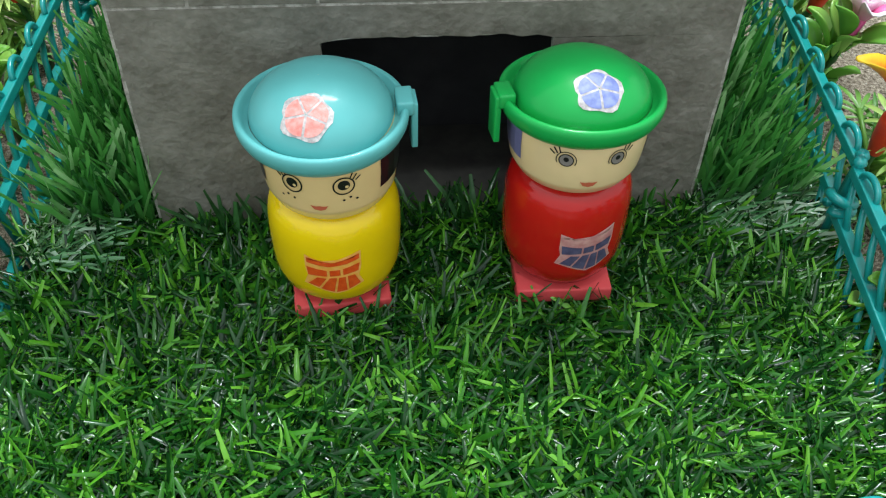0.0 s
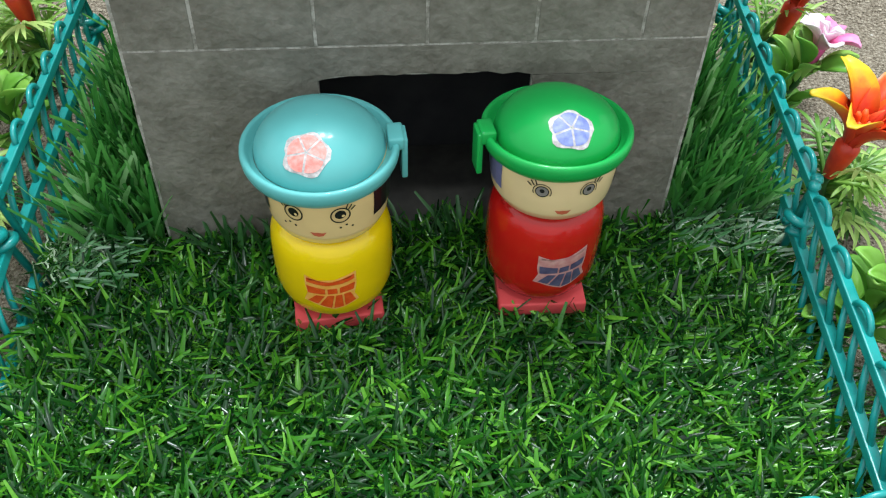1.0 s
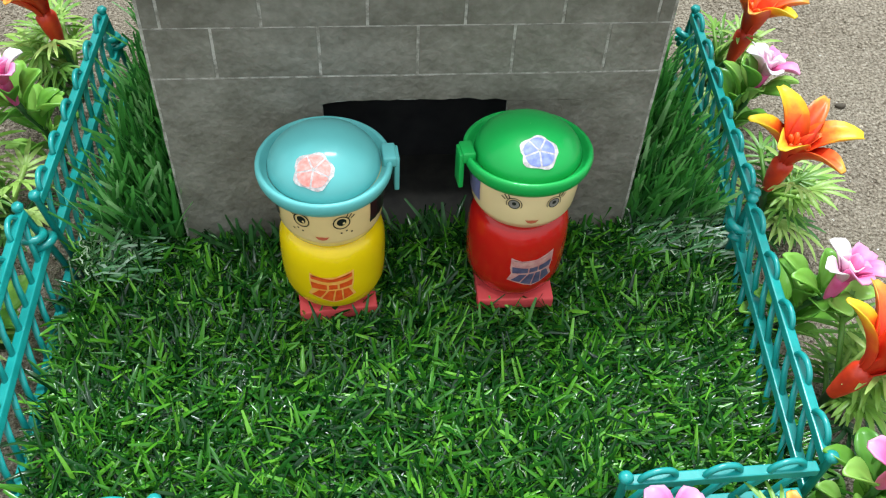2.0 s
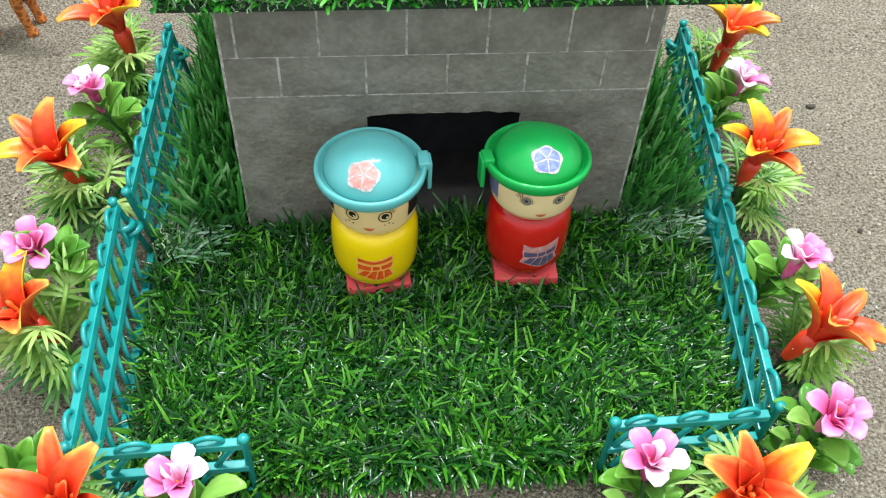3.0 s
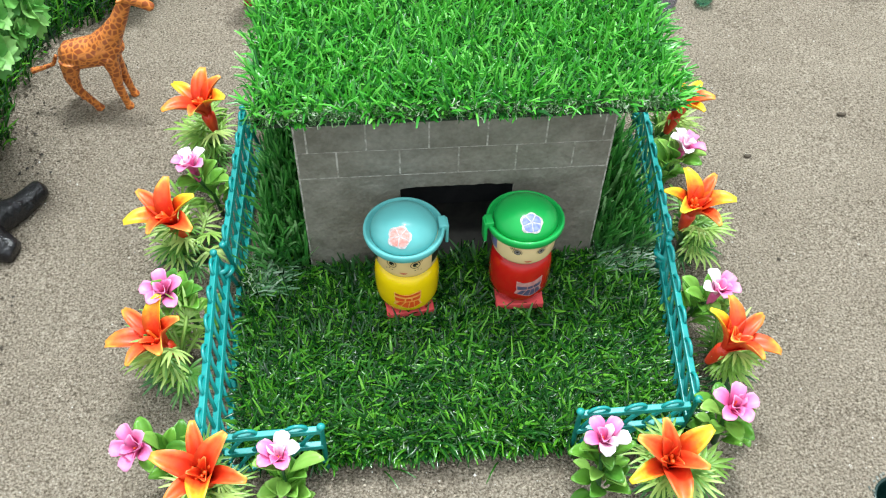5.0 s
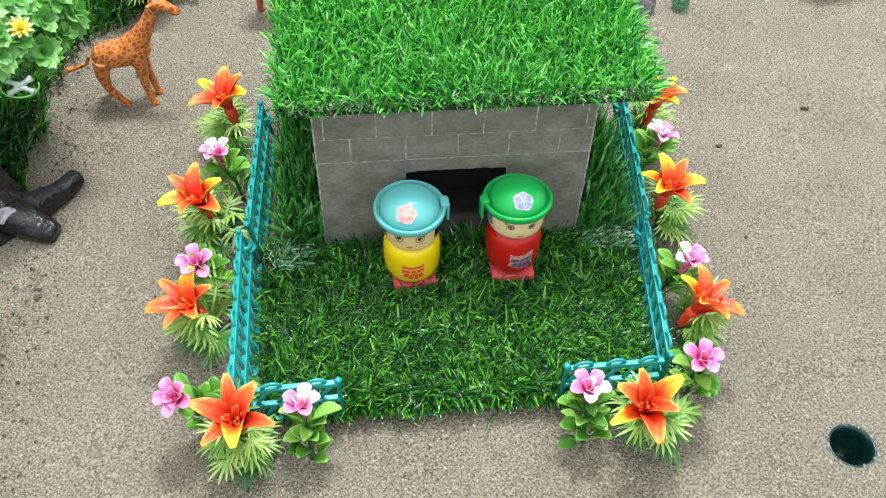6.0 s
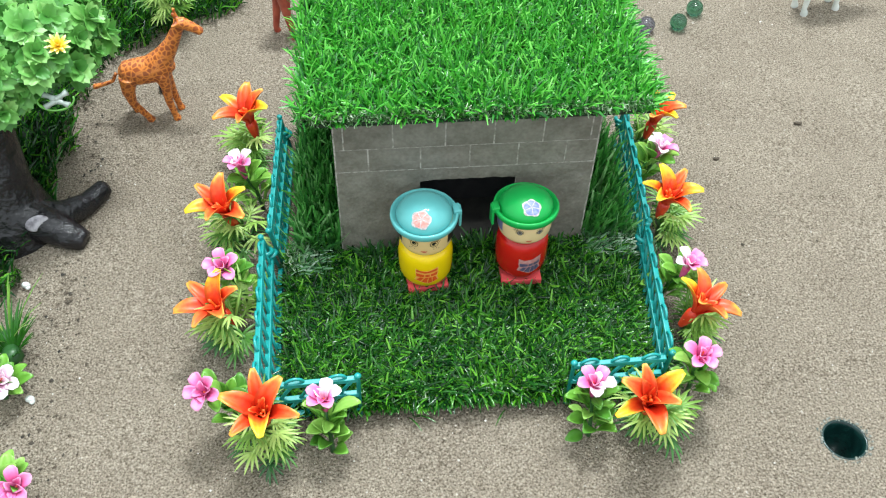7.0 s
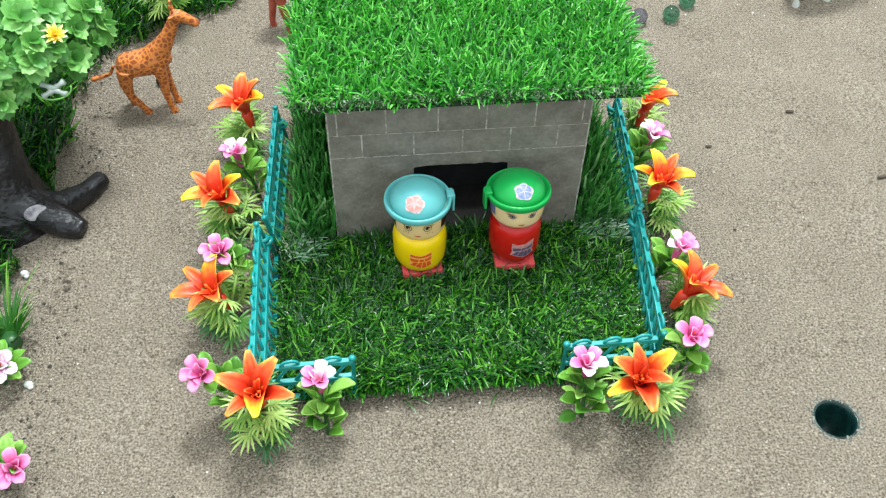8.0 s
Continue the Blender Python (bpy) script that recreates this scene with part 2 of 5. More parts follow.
def mesh_from_bm(name, bm, mat, smooth=False):
    me = bpy.data.meshes.new(name)
    bmesh.ops.recalc_face_normals(bm, faces=bm.faces)
    bm.to_mesh(me)
    bm.free()
    me.materials.append(mat)
    me.polygons.foreach_set("use_smooth", np.full(len(me.polygons), smooth))
    return me


def part(name, mesh, parent=None, m=None, label=""):
    ob = new(name, mesh)
    ob.parent = parent
    if m is not None:
        ob.matrix_basis = m
    return tagged(ob, label) if label else ob


def thing(name, m, label, category, group="", kind=""):
    ob = new(name)
    ob.empty_display_size = 0.01
    ob.matrix_basis = m
    return tagged(ob, label, category, group, kind)


class Shell:
    """Gathers verts and faces of several pieces, with a material slot each, for one mesh."""

    def __init__(self):
        self.v, self.f, self.s, self.mats = [], [], [], []

    def slot(self, mat):
        if mat not in self.mats:
            self.mats.append(mat)
        return self.mats.index(mat)

    def add(self, verts, faces, mat):
        k, s = len(self.v), self.slot(mat)
        self.v += [tuple(v) for v in verts]
        self.f += [tuple(i + k for i in f) for f in faces]
        self.s += [s] * len(faces)

    def lathe(self, profile, mat, n=56, centre=(0, 0)):
        rings = len(profile)
        verts = [(centre[0] + r * math.cos(2 * math.pi * i / n), centre[1] + r * math.sin(2 * math.pi * i / n), z) for r, z in profile for i in range(n)]
        faces = [(a * n + i, a * n + (i + 1) % n, (a + 1) * n + (i + 1) % n, (a + 1) * n + i) for a in range(rings - 1) for i in range(n)]
        self.add(verts, faces, mat)

    def tube(self, points, radii, mat, n=10, cap=True):
        v, f = tube_data(points, radii, n, cap)
        self.add(v, f, mat)

    def box(self, lo, hi, mat, m=None, bevel=0.0):
        bm = bmesh.new()
        bmesh.ops.create_cube(bm, size=1.0)
        size = [h - l for l, h in zip(lo, hi)]
        for v in bm.verts:
            v.co = Vector([l + s * (c + 0.5) for l, s, c in zip(lo, size, v.co)])
        if bevel:
            bmesh.ops.bevel(bm, geom=bm.edges[:], offset=bevel, segments=2, affect="EDGES", profile=0.6)
        if m is not None:
            bm.transform(m)
        bm.verts.index_update()
        self.add([v.co for v in bm.verts], [[v.index for v in f.verts] for f in bm.faces], mat)
        bm.free()

    def blob(self, m, mat, n=14):
        verts, faces = [(0, 0, -1)], []
        rings = n // 2
        for a in range(1, rings):
            t = math.pi * a / rings
            verts += [(math.sin(t) * math.cos(2 * math.pi * i / n), math.sin(t) * math.sin(2 * math.pi * i / n), -math.cos(t)) for i in range(n)]
        verts.append((0, 0, 1))
        for i in range(n):
            faces.append((0, 1 + (i + 1) % n, 1 + i))
            for a in range(rings - 2):
                faces.append((1 + a * n + i, 1 + a * n + (i + 1) % n, 1 + (a + 1) * n + (i + 1) % n, 1 + (a + 1) * n + i))
            faces.append((1 + (rings - 2) * n + i, 1 + (rings - 2) * n + (i + 1) % n, len(verts) - 1))
        self.add([m @ Vector(v) for v in verts], faces, mat)

    def mesh(self, name, smooth=True):
        me = mesh_of(name, self.v, self.f, self.mats, smooth, None, self.s)
        return me


def tube_data(points, radii, n=10, cap=True):
    pts = [Vector(p) for p in points]
    verts, faces = [], []
    side = None
    for i, p in enumerate(pts):
        d = (pts[min(i + 1, len(pts) - 1)] - pts[max(i - 1, 0)]).normalized()
        if side is None:
            side = d.orthogonal().normalized()
        side = (side - d * side.dot(d)).normalized()
        up = d.cross(side)
        r = radii[i] if isinstance(radii, (list, tuple)) else radii
        verts += [p + side * (r * math.cos(2 * math.pi * k / n)) + up * (r * math.sin(2 * math.pi * k / n)) for k in range(n)]
    for a in range(len(pts) - 1):
        faces += [(a * n + k, a * n + (k + 1) % n, (a + 1) * n + (k + 1) % n, (a + 1) * n + k) for k in range(n)]
    if cap:
        faces += [tuple(range(n - 1, -1, -1)), tuple(range((len(pts) - 1) * n, len(pts) * n))]
    return verts, faces


def tube_mesh(name, points, radii, mat, n=10):
    v, f = tube_data(points, radii, n)
    return mesh_of(name, v, f, mat)


def box_mesh(name, lo, hi, mat, bevel=0.0):
    s = Shell()
    s.box(lo, hi, mat, None, bevel)
    return s.mesh(name, False)


def merged(ob, voxel, rounds):
    """Melts the overlapping limbs of a moulded toy into one smooth skin."""
    melt = ob.modifiers.new("melt", "REMESH")
    melt.mode, melt.voxel_size, melt.use_smooth_shade = "VOXEL", voxel, True
    soften = ob.modifiers.new("soften", "SMOOTH")
    soften.factor, soften.iterations = 0.5, rounds
    return ob


# ---- turf: many separate blades over a black woven backing ----
def blades(name, rng, count, place, length, width, lean, mat, heading=None, spread=math.pi, curl=0.5, fold=0.35, thatch=0, z0=0.006):
    """Blades of grass as one mesh. place(n): n root points x, y; heading: the azimuth to which they lean, within spread."""
    xy = place(count)
    n = len(xy)
    if heading == "field":
        # neighbouring blades lie much the same way, in swirls
        swirl = np.array([noise.noise((x * 42, y * 42, 7.3)) * 5.0 + noise.noise((x * 130, y * 130, 2.9)) * 2.5 for x, y in xy])
        az = swirl + rng.normal(0, spread, n) + np.where(rng.random(n) < 0.35, math.pi, 0)
    elif heading is None:
        az = rng.uniform(-math.pi, math.pi, n)
    else:
        az = heading + rng.normal(0, spread, n)
    ln = rng.uniform(*length, n)
    wd = rng.uniform(*width, n)
    tilt = np.radians(rng.uniform(*lean, n))
    bend = rng.normal(0, curl * 1.8, n) + curl * 0.8
    twist = rng.normal(0, 0.9, n)
    dirx, diry = np.cos(az), np.sin(az)
    seg = 3
    pos = np.stack([xy[:, 0], xy[:, 1], np.full(n, z0) - 0.0005], 1)
    verts = np.zeros((n, (seg + 1) * 3, 3))
    t = tilt * 0.55
    side = np.stack([-diry, dirx, np.zeros(n)], 1)
    for k in range(seg + 1):
        ahead = np.stack([dirx * np.sin(t), diry * np.sin(t), np.cos(t)], 1)
        over = np.cross(ahead, side)
        tw = twist * k / seg
        sd = side * np.cos(tw)[:, None] + over * np.sin(tw)[:, None]
        w = wd * (1.0, 1.0, 0.92, 0.5)[k] * 0.5
        verts[:, 3 * k] = pos - sd * w[:, None]
        verts[:, 3 * k + 1] = pos + over * (w * fold)[:, None]
        verts[:, 3 * k + 2] = pos + sd * w[:, None]
        pos = pos + ahead * (ln / seg)[:, None]
        t = np.minimum(t + tilt * 0.3 + bend / seg * 0.6, 1.75)
    verts[:, :, 2] = np.maximum(verts[:, :, 2], z0 - 0.001 + 0.0015 * rng.random((n, 1)))
    quads = []
    for k in range(seg):
        for c in range(2):
            a = 3 * k + c
            quads.append((a, a + 1, a + 4, a + 3))
    faces = (np.arange(n)[:, None, None] * (seg + 1) * 3 + np.array(quads)[None]).reshape(-1, 4)
    slots = np.zeros(len(faces), int)
    v = verts.reshape(-1, 3)
    mats = [mat]
    if thatch:
        xy = place(thatch)
        m = len(xy)
        seg2 = 5
        tv = np.zeros((m, (seg2 + 1) * 2, 3))
        p = np.stack([xy[:, 0], xy[:, 1], z0 + 0.001 + 0.004 * rng.random(m)], 1)
        a = rng.uniform(-math.pi, math.pi, m)
        up = rng.normal(0.2, 0.6, m)
        for k in range(seg2 + 1):
            d = np.stack([np.cos(a) * np.cos(up), np.sin(a) * np.cos(up), np.sin(up)], 1)
            sd = np.stack([-np.sin(a), np.cos(a), np.zeros(m)], 1) * 0.00022
            tv[:, 2 * k], tv[:, 2 * k + 1] = p - sd, p + sd + np.array([0, 0, 0.0001])
            p = p + d * 0.0011
            a, up = a + rng.normal(0, 0.9, m), up * 0.4 + rng.normal(0, 0.7, m)
        tv[:, :, 2] = np.maximum(tv[:, :, 2], z0)
        q = np.array([(2 * k, 2 * k + 1, 2 * k + 3, 2 * k + 2) for k in range(seg2)])
        tf = (np.arange(m)[:, None, None] * (seg2 + 1) * 2 + q[None]).reshape(-1, 4) + len(v)
        v, faces, slots = np.concatenate([v, tv.reshape(-1, 3)]), np.concatenate([faces, tf]), np.concatenate([slots, np.ones(len(tf), int)])
        mats.append(M_THATCH)
    return mesh_of(name, v.tolist(), faces.tolist(), mats, True, None, slots)


def in_box(rng, x0, x1, y0, y1, keep=None):
    def place(n):
        p = np.stack([rng.uniform(x0, x1, n), rng.uniform(y0, y1, n)], 1)
        return p if keep is None else p[keep(p)]
    return place


# ---- the sand, with the sunken cup's hole ----
HOLE, HOLE_R = (0.1834, 0.0395), 0.0113


def build_ground():
    half = 0.02
    xs = sorted({round(v, 5) for v in np.linspace(-0.62, 0.62, 156)} - {0})
    hx, hy = HOLE
    xs = [-1.6, -1.0] + [x for x in xs if abs(x - hx) > half + 0.003] + [hx - half, hx + half] + [1.0, 1.6]
    ys = [-1.2, -0.6] + [y for y in np.linspace(-0.35, 0.8, 146) if abs(y - hy) > half + 0.003] + [hy - half, hy + half] + [1.3, 1.9]
    xs, ys = sorted(xs), sorted(ys)

    def height(x, y):
        far = max(abs(x) - 0.5, abs(y - 0.2) - 0.45, 0.0)
        near_hole = max(abs(x - hx), abs(y - hy))
        k = min(1.0, max(0.0, (near_hole - half - 0.001) / 0.02)) * max(0.0, 1 - far / 0.08)
        h = 0.0011 * noise.noise((x * 22, y * 22, 3.1)) + 0.0006 * noise.noise((x * 75, y * 75, 1.7))
        return k * h

    verts, faces = [], []
    for y in ys:
        for x in xs:
            verts.append((x, y, height(x, y)))
    w = len(xs)
    i0, j0 = xs.index(hx - half), ys.index(hy - half)
    for j in range(len(ys) - 1):
        for i in range(w - 1):
            if (i, j) != (i0, j0):
                faces.append((j * w + i, j * w + i + 1, (j + 1) * w + i + 1, (j + 1) * w + i))
    n, base = 32, len(verts)
    for k in range(n):
        a = 2 * math.pi * (k + 0.5) / n
        verts.append((hx + HOLE_R * math.cos(a), hy + HOLE_R * 0.94 * math.sin(a), 0.0))
    corners = [(j0 * w + i0, 5 / 8), (j0 * w + i0 + 1, 7 / 8), ((j0 + 1) * w + i0 + 1, 1 / 8), ((j0 + 1) * w + i0, 3 / 8)]
    for c in range(4):
        ia, fa = corners[c]
        ib, fb = corners[(c + 1) % 4]
        first = int(fa * n) % n
        ring = [base + (first + k) % n for k in range(n // 4 + 1)]
        ring[-1] = base + int(fb * n) % n
        faces.append((ia, ib, *reversed(ring)))
    ob = new("ground", mesh_of("ground", verts, faces, M_SAND))
    return tagged(ob, "dry beige brown sand covering the ground", "sand", kind="structure")


build_ground()
# added out of view to hold some light off the sand at the back
tagged(new("wall_north", box_mesh("wall_north", (-1.6, 0.7, -0.02), (1.6, 0.76, 0.3), M_SHADE_WALL, 0.002)), "unseen grey wall added behind the toy garden to dim the far sand", "wall", kind="structure")


def build_cup():
    cup = thing("sunken_cup", pose(HOLE[0], HOLE[1], 0), "dark green plastic cup sunk flush into the sand", "cup")
    s = Shell()
    r = HOLE_R
    s.lathe([(r + 0.0008, -0.0012), (r + 0.0002, 0.0004), (r - 0.0008, 0.0002), (r - 0.0012, -0.004), (r - 0.003, -0.03), (0.0001, -0.031)], M_CUP, 40)
    part("cup_wall", s.mesh("cup_wall"), cup)
    s = Shell()
    rng = random.Random(4)
    for k in range(90):
        a, q = rng.uniform(0, 6.283), r + rng.uniform(0.0, 0.003)
        b = rng.uniform(0.0003, 0.0009)
        s.blob(pose(q * math.cos(a), 0.94 * q * math.sin(a), 0.0002) @ Matrix.Diagonal((b, b, b * 0.7, 1)), M_WETSAND, 6)
    part("crusted_rim", s.mesh("crusted_rim"), cup, None, "damp grey sand crust round the rim")


build_cup()


def build_grains():
    rng = np.random.default_rng(5)
    n = 110000
    x, y = rng.uniform(-0.36, 0.4, n), -0.06 + 0.56 * rng.random(n) ** 1.7
    out = ~((np.abs(x) < 0.105) & (y > 0.072) & (y < 0.3)) & (np.hypot(x - HOLE[0], y - HOLE[1]) > 0.014)
    x, y = x[out], y[out]
    n = len(x)
    size = 0.0003 + 0.00055 * rng.random(n) ** 3
    base = np.array([(1, 0, 0), (0, 1, 0), (-1, 0, 0), (0, -1, 0), (0, 0, 1), (0, 0, -1)], float)
    v = base[None] * size[:, None, None] * rng.uniform(0.6, 1.3, (n, 6, 1))
    v += np.stack([x, y, size * 0.3], 1)[:, None]
    f = np.array([(0, 1, 4), (1, 2, 4), (2, 3, 4), (3, 0, 4), (1, 0, 5), (2, 1, 5), (3, 2, 5), (0, 3, 5)])
    faces = (np.arange(n)[:, None, None] * 6 + f[None]).reshape(-1, 3)
    ob = new("sand_grains", mesh_of("sand_grains", v.reshape(-1, 3).tolist(), faces.tolist(), M_GRAIN, False))
    tagged(ob, "coarse loose grains and pale specks on the sand", "sand grains", kind="stuff")
    x, y = np.concatenate([rng.normal(-0.229, 0.01, 420), rng.uniform(-0.2, 0.36, 60)]), np.concatenate([rng.uniform(0.0, 0.35, 420), rng.uniform(0.0, 0.45, 60)])
    keep = ~((np.abs(x) < 0.14) & (y > 0.03) & (y < 0.3))
    x, y = x[keep], y[keep]
    n = len(x)
    size = 0.0003 + 0.001 * rng.random(n) ** 2
    v = base[None] * size[:, None, None] * rng.uniform(0.4, 1.6, (n, 6, 1)) * np.array([1, 1, 0.5])
    v += np.stack([x, y, size * 0.3 + 0.0003], 1)[:, None]
    faces = (np.arange(n)[:, None, None] * 6 + f[None]).reshape(-1, 3)
    ob = new("soil_crumbs", mesh_of("soil_crumbs", v.reshape(-1, 3).tolist(), faces.tolist(), M_DARKBIT, False))
    tagged(ob, "dark crumbs of soil scattered over the sand", "soil crumbs", kind="stuff")
    for (px, py, a, ln) in ((0.2418, 0.2787, -15, 0.006), (0.1757, 0.248, -10, 0.0045), (0.28, 0.211, 5, 0.008)):
        s = Shell()
        s.blob(pose(0, 0, 0.0008) @ Matrix.Diagonal((ln * 0.5, 0.0013, 0.0011, 1)), M_DARKBIT, 8)
        s.blob(pose(ln * 0.3, 0.0009, 0.0007) @ Matrix.Diagonal((ln * 0.25, 0.001, 0.0009, 1)), M_DARKBIT, 8)
        ob = new("bark_chip", s.mesh("bark_chip"))
        ob.matrix_basis = pose(px, py, 0, 0, 0, a)
        tagged(ob, "small dark bark chip lying on the sand", "bark chip", "bark chips")
    for (px, py) in ((-0.249, 0.172), (-0.232, 0.095)):
        s = Shell()
        s.blob(pose(0, 0, 0.0018) @ Matrix.Diagonal((0.0026, 0.002, 0.0022, 1)), M_WHITEBIT, 8)
        s.blob(pose(0.001, -0.001, 0.001) @ Matrix.Diagonal((0.0016, 0.0018, 0.0014, 1)), M_WHITEBIT, 8)
        ob = new("pebble", s.mesh("pebble"))
        ob.matrix_basis = pose(px, py, 0)
        tagged(ob, "small white pebble on the sand", "pebble", "white pebbles")


build_grains()


# ---- the lawn in front of the house and the longer turf under it ----
def build_turf():
    rng = np.random.default_rng(11)
    lawn = thing("front_lawn", pose(0, 0, 0), "dark green artificial grass mat laid on the sand", "artificial grass", kind="stuff")
    part("backing", box_mesh("backing", (-0.1, 0.0755, 0.0002), (0.098, 0.178, 0.006), M_BACKING, 0.001), lawn, None, "black woven backing")
    place = in_box(rng, -0.1, 0.0965, 0.0765, 0.179)
    part("grass_blades", blades("grass_blades", rng, 27000, place, (0.006, 0.0165), (0.0006, 0.0015), (40, 86), M_TURF_DARK, "field", 0.8, 0.75, 0.45, 2200), lawn)
    # combed tufts that lie towards the fence
    place = in_box(rng, 0.045, 0.098, 0.08, 0.175)
    part("combed_blades", blades("combed_blades", rng, 3000, place, (0.009, 0.018), (0.0007, 0.0013), (65, 85), M_TURF_DARK, 0.0, 0.45, 0.2, 0.3), lawn)
    place = in_box(rng, -0.09, 0.09, 0.0745, 0.0785)
    part("fringe_blades", blades("fringe_blades", rng, 900, place, (0.006, 0.012), (0.0009, 0.0016), (45, 85), M_TURF_DARK, -1.57, 0.6, 0.3, 0.3, 300, 0.004), lawn)
    back = thing("house_lawn", pose(0, 0, 0), "longer green artificial grass mat under the toy house", "artificial grass", kind="stuff")
    part("backing", box_mesh("backing", (-0.096, 0.1795, 0.0002), (0.102, 0.3, 0.005), M_BACKING, 0.001), back)
    for x0, x1 in ((-0.095, -0.069), (0.071, 0.1015)):
        place = in_box(rng, x0, x1, 0.176, 0.302)
        part("grass_blades", blades("long_blades", rng, 1250, place, (0.018, 0.036), (0.0011, 0.002), (4, 34), M_TURF_LONG, -1.57, 0.7, 0.12, 0.3, 250, 0.005), back)
    place = in_box(rng, -0.07, 0.072, 0.169, 0.1745)
    part("grass_blades", blades("wall_blades", rng, 420, place, (0.006, 0.014), (0.0009, 0.0016), (15, 60), M_TURF_DARK, None, 1, 0.3, 0.3, 60), back)
    for x0, x1 in ((0.07, 0.1), (-0.1, -0.084)):
        part("seam_blades", blades("seam_blades", rng, 230 if x0 > 0 else 110, in_box(rng, x0, x1, 0.16, 0.186), (0.008, 0.016), (0.0008, 0.0014), (70, 84), M_SEAM, 0.1, 0.35, 0.1, 0.3, 120, 0.0105), back)
    place = in_box(rng, -0.062, 0.02, 0.17, 0.174)
    part("dark_sprigs", blades("dark_sprigs", rng, 46, place, (0.014, 0.023), (0.001, 0.0019), (8, 40), M_STEM, None, 1, 0.3, 0.3), back)


build_turf()


def build_clippings():
    rng = np.random.default_rng(77)
    for x, y, a in ((-0.038, 0.069, -1.1), (-0.034, 0.07, -0.7), (0.012, 0.07, -1.9)):
        me = blades("grass_clipping", rng, 1, lambda n: np.zeros((n, 2)), (0.011, 0.016), (0.0006, 0.0009), (80, 86), M_TURF_DARK, a, 0.1, 0.05, 0.3, 0, 0.0012)
        ob = new("grass_clipping", me)
        ob.matrix_basis = pose(x, y, 0)
        tagged(ob, "loose green plastic grass blade lying on the sand", "grass blade", "loose grass blades")


build_clippings()


# ---- the toy house ----
WX0, WX1, WY, WZ0, WZ1 = -0.0693, 0.0703, 0.1772, 0.0062, 0.1093
DX0, DX1, DZ = -0.0243, 0.028, 0.0642


def build_house():
    rng = random.Random(3)
    house = thing("toy_house", pose(0, 0, 0), "grey painted cardboard toy house with scored blocks and a grass roof", "toy house")
    t = 0.0022

    def front(y0, y1, inset, z0, z1, mat, name, label=""):
        # a wall with the doorway cut through, its cut edges a little ragged: two piers and a lintel
        steps = 14
        arch = [(DX0, DZ - 0.0006)]
        arch += [(DX0 + (DX1 - DX0) * k / steps, DZ + 0.0007 * math.sin(math.pi * k / steps) + rng.uniform(-0.0004, 0.0004)) for k in range(1, steps)]
        arch += [(DX1, DZ - 0.0004)]
        side = [(z0 + (DZ - 0.0006 - z0) * k / 10) for k in range(11)]
        bm = bmesh.new()

        def strip(low, high):
            # a ribbon of quads between two rows of points, with its thickness
            rows = []
            for y in (y0, y1):
                rows.append([[bm.verts.new((x, y, zz)) for x, zz in line] for line in (low, high)])
            n = len(low)
            for k in range(n - 1):
                for (p, q), flip in ((rows[0], False), (rows[1], True)):
                    face = [p[k], p[k + 1], q[k + 1], q[k]]
                    bm.faces.new(face[::-1] if flip else face)
                for line in (0, 1):
                    bm.faces.new((rows[0][line][k], rows[0][line][k + 1], rows[1][line][k + 1], rows[1][line][k]))
            for k in (0, n - 1):
                bm.faces.new((rows[0][0][k], rows[0][1][k], rows[1][1][k], rows[1][0][k]))

        strip([(WX0 + inset + rng.uniform(-0.0001, 0.00025), zz) for zz in side], [(DX0 + rng.uniform(-0.00015, 0.00015), zz) for zz in side])
        strip([(DX1 + rng.uniform(-0.00015, 0.00015), zz) for zz in side], [(WX1 - inset + rng.uniform(-0.00025, 0.0001), zz) for zz in side])
        low = [(WX0 + inset, DZ - 0.0006)] + arch + [(WX1 - inset, DZ - 0.0006)]
        strip(low, [(x, z1) for x, zz in low])
        return part(name, mesh_from_bm(name, bm, mat), house, None, label)

    core = front(WY, WY + t, 0.0, WZ0, WZ1, M_JOINT, "front_wall", "pale raw cardboard showing at the cut edges and joints")
    front(WY - 0.00028, WY - 0.00002, 0.0008, WZ0, 0.0728, M_WALL, "lower_facing")
    rows = ((0.0735, 0.0887, (-0.0516, -0.0241, 0.002, 0.0277, 0.0533)), (0.0892, 0.1093, (-0.064, -0.0385, -0.0112, 0.0143, 0.0402, 0.0655)))
    for z0, z1, joints in rows:
        edges = [WX0 + 0.0005, *joints, WX1 - 0.0005]
        for x0, x1 in zip(edges, edges[1:]):
            d = rng.uniform(0.00018, 0.0003)
            part("block", box_mesh("block", (x0 + 0.0004, WY - d, z0), (x1 - 0.0004, WY - 0.00002, z1), M_WALL, 0.00012), core)
    back = 0.302
    part("side_wall", box_mesh("side_wall", (WX0 + 0.001, WY + t, WZ0), (WX0 + 0.001 + t, back, WZ1), M_WALL), house)
    part("side_wall", box_mesh("side_wall", (WX1 - 0.001 - t, WY + t, WZ0), (WX1 - 0.001, back, WZ1), M_WALL), house)
    part("back_wall", box_mesh("back_wall", (WX0 + 0.001, back, WZ0), (WX1 - 0.001, back + t, WZ1), M_WALL), house)
    # floor coloured dark and a near-black sheet added for the shade inside
    part("inner_floor", box_mesh("inner_floor", (WX0 + 0.004, WY + t, WZ0), (WX1 - 0.004, back, WZ0 + 0.003), M_SHADEFLOOR), house, None, "floor inside the doorway, coloured dark for the shade indoors")
    part("inner_lining", box_mesh("inner_lining", (WX0 + 0.004, 0.216, WZ0 + 0.003), (WX1 - 0.004, 0.218, WZ1), M_DOOR_SHADE), house)
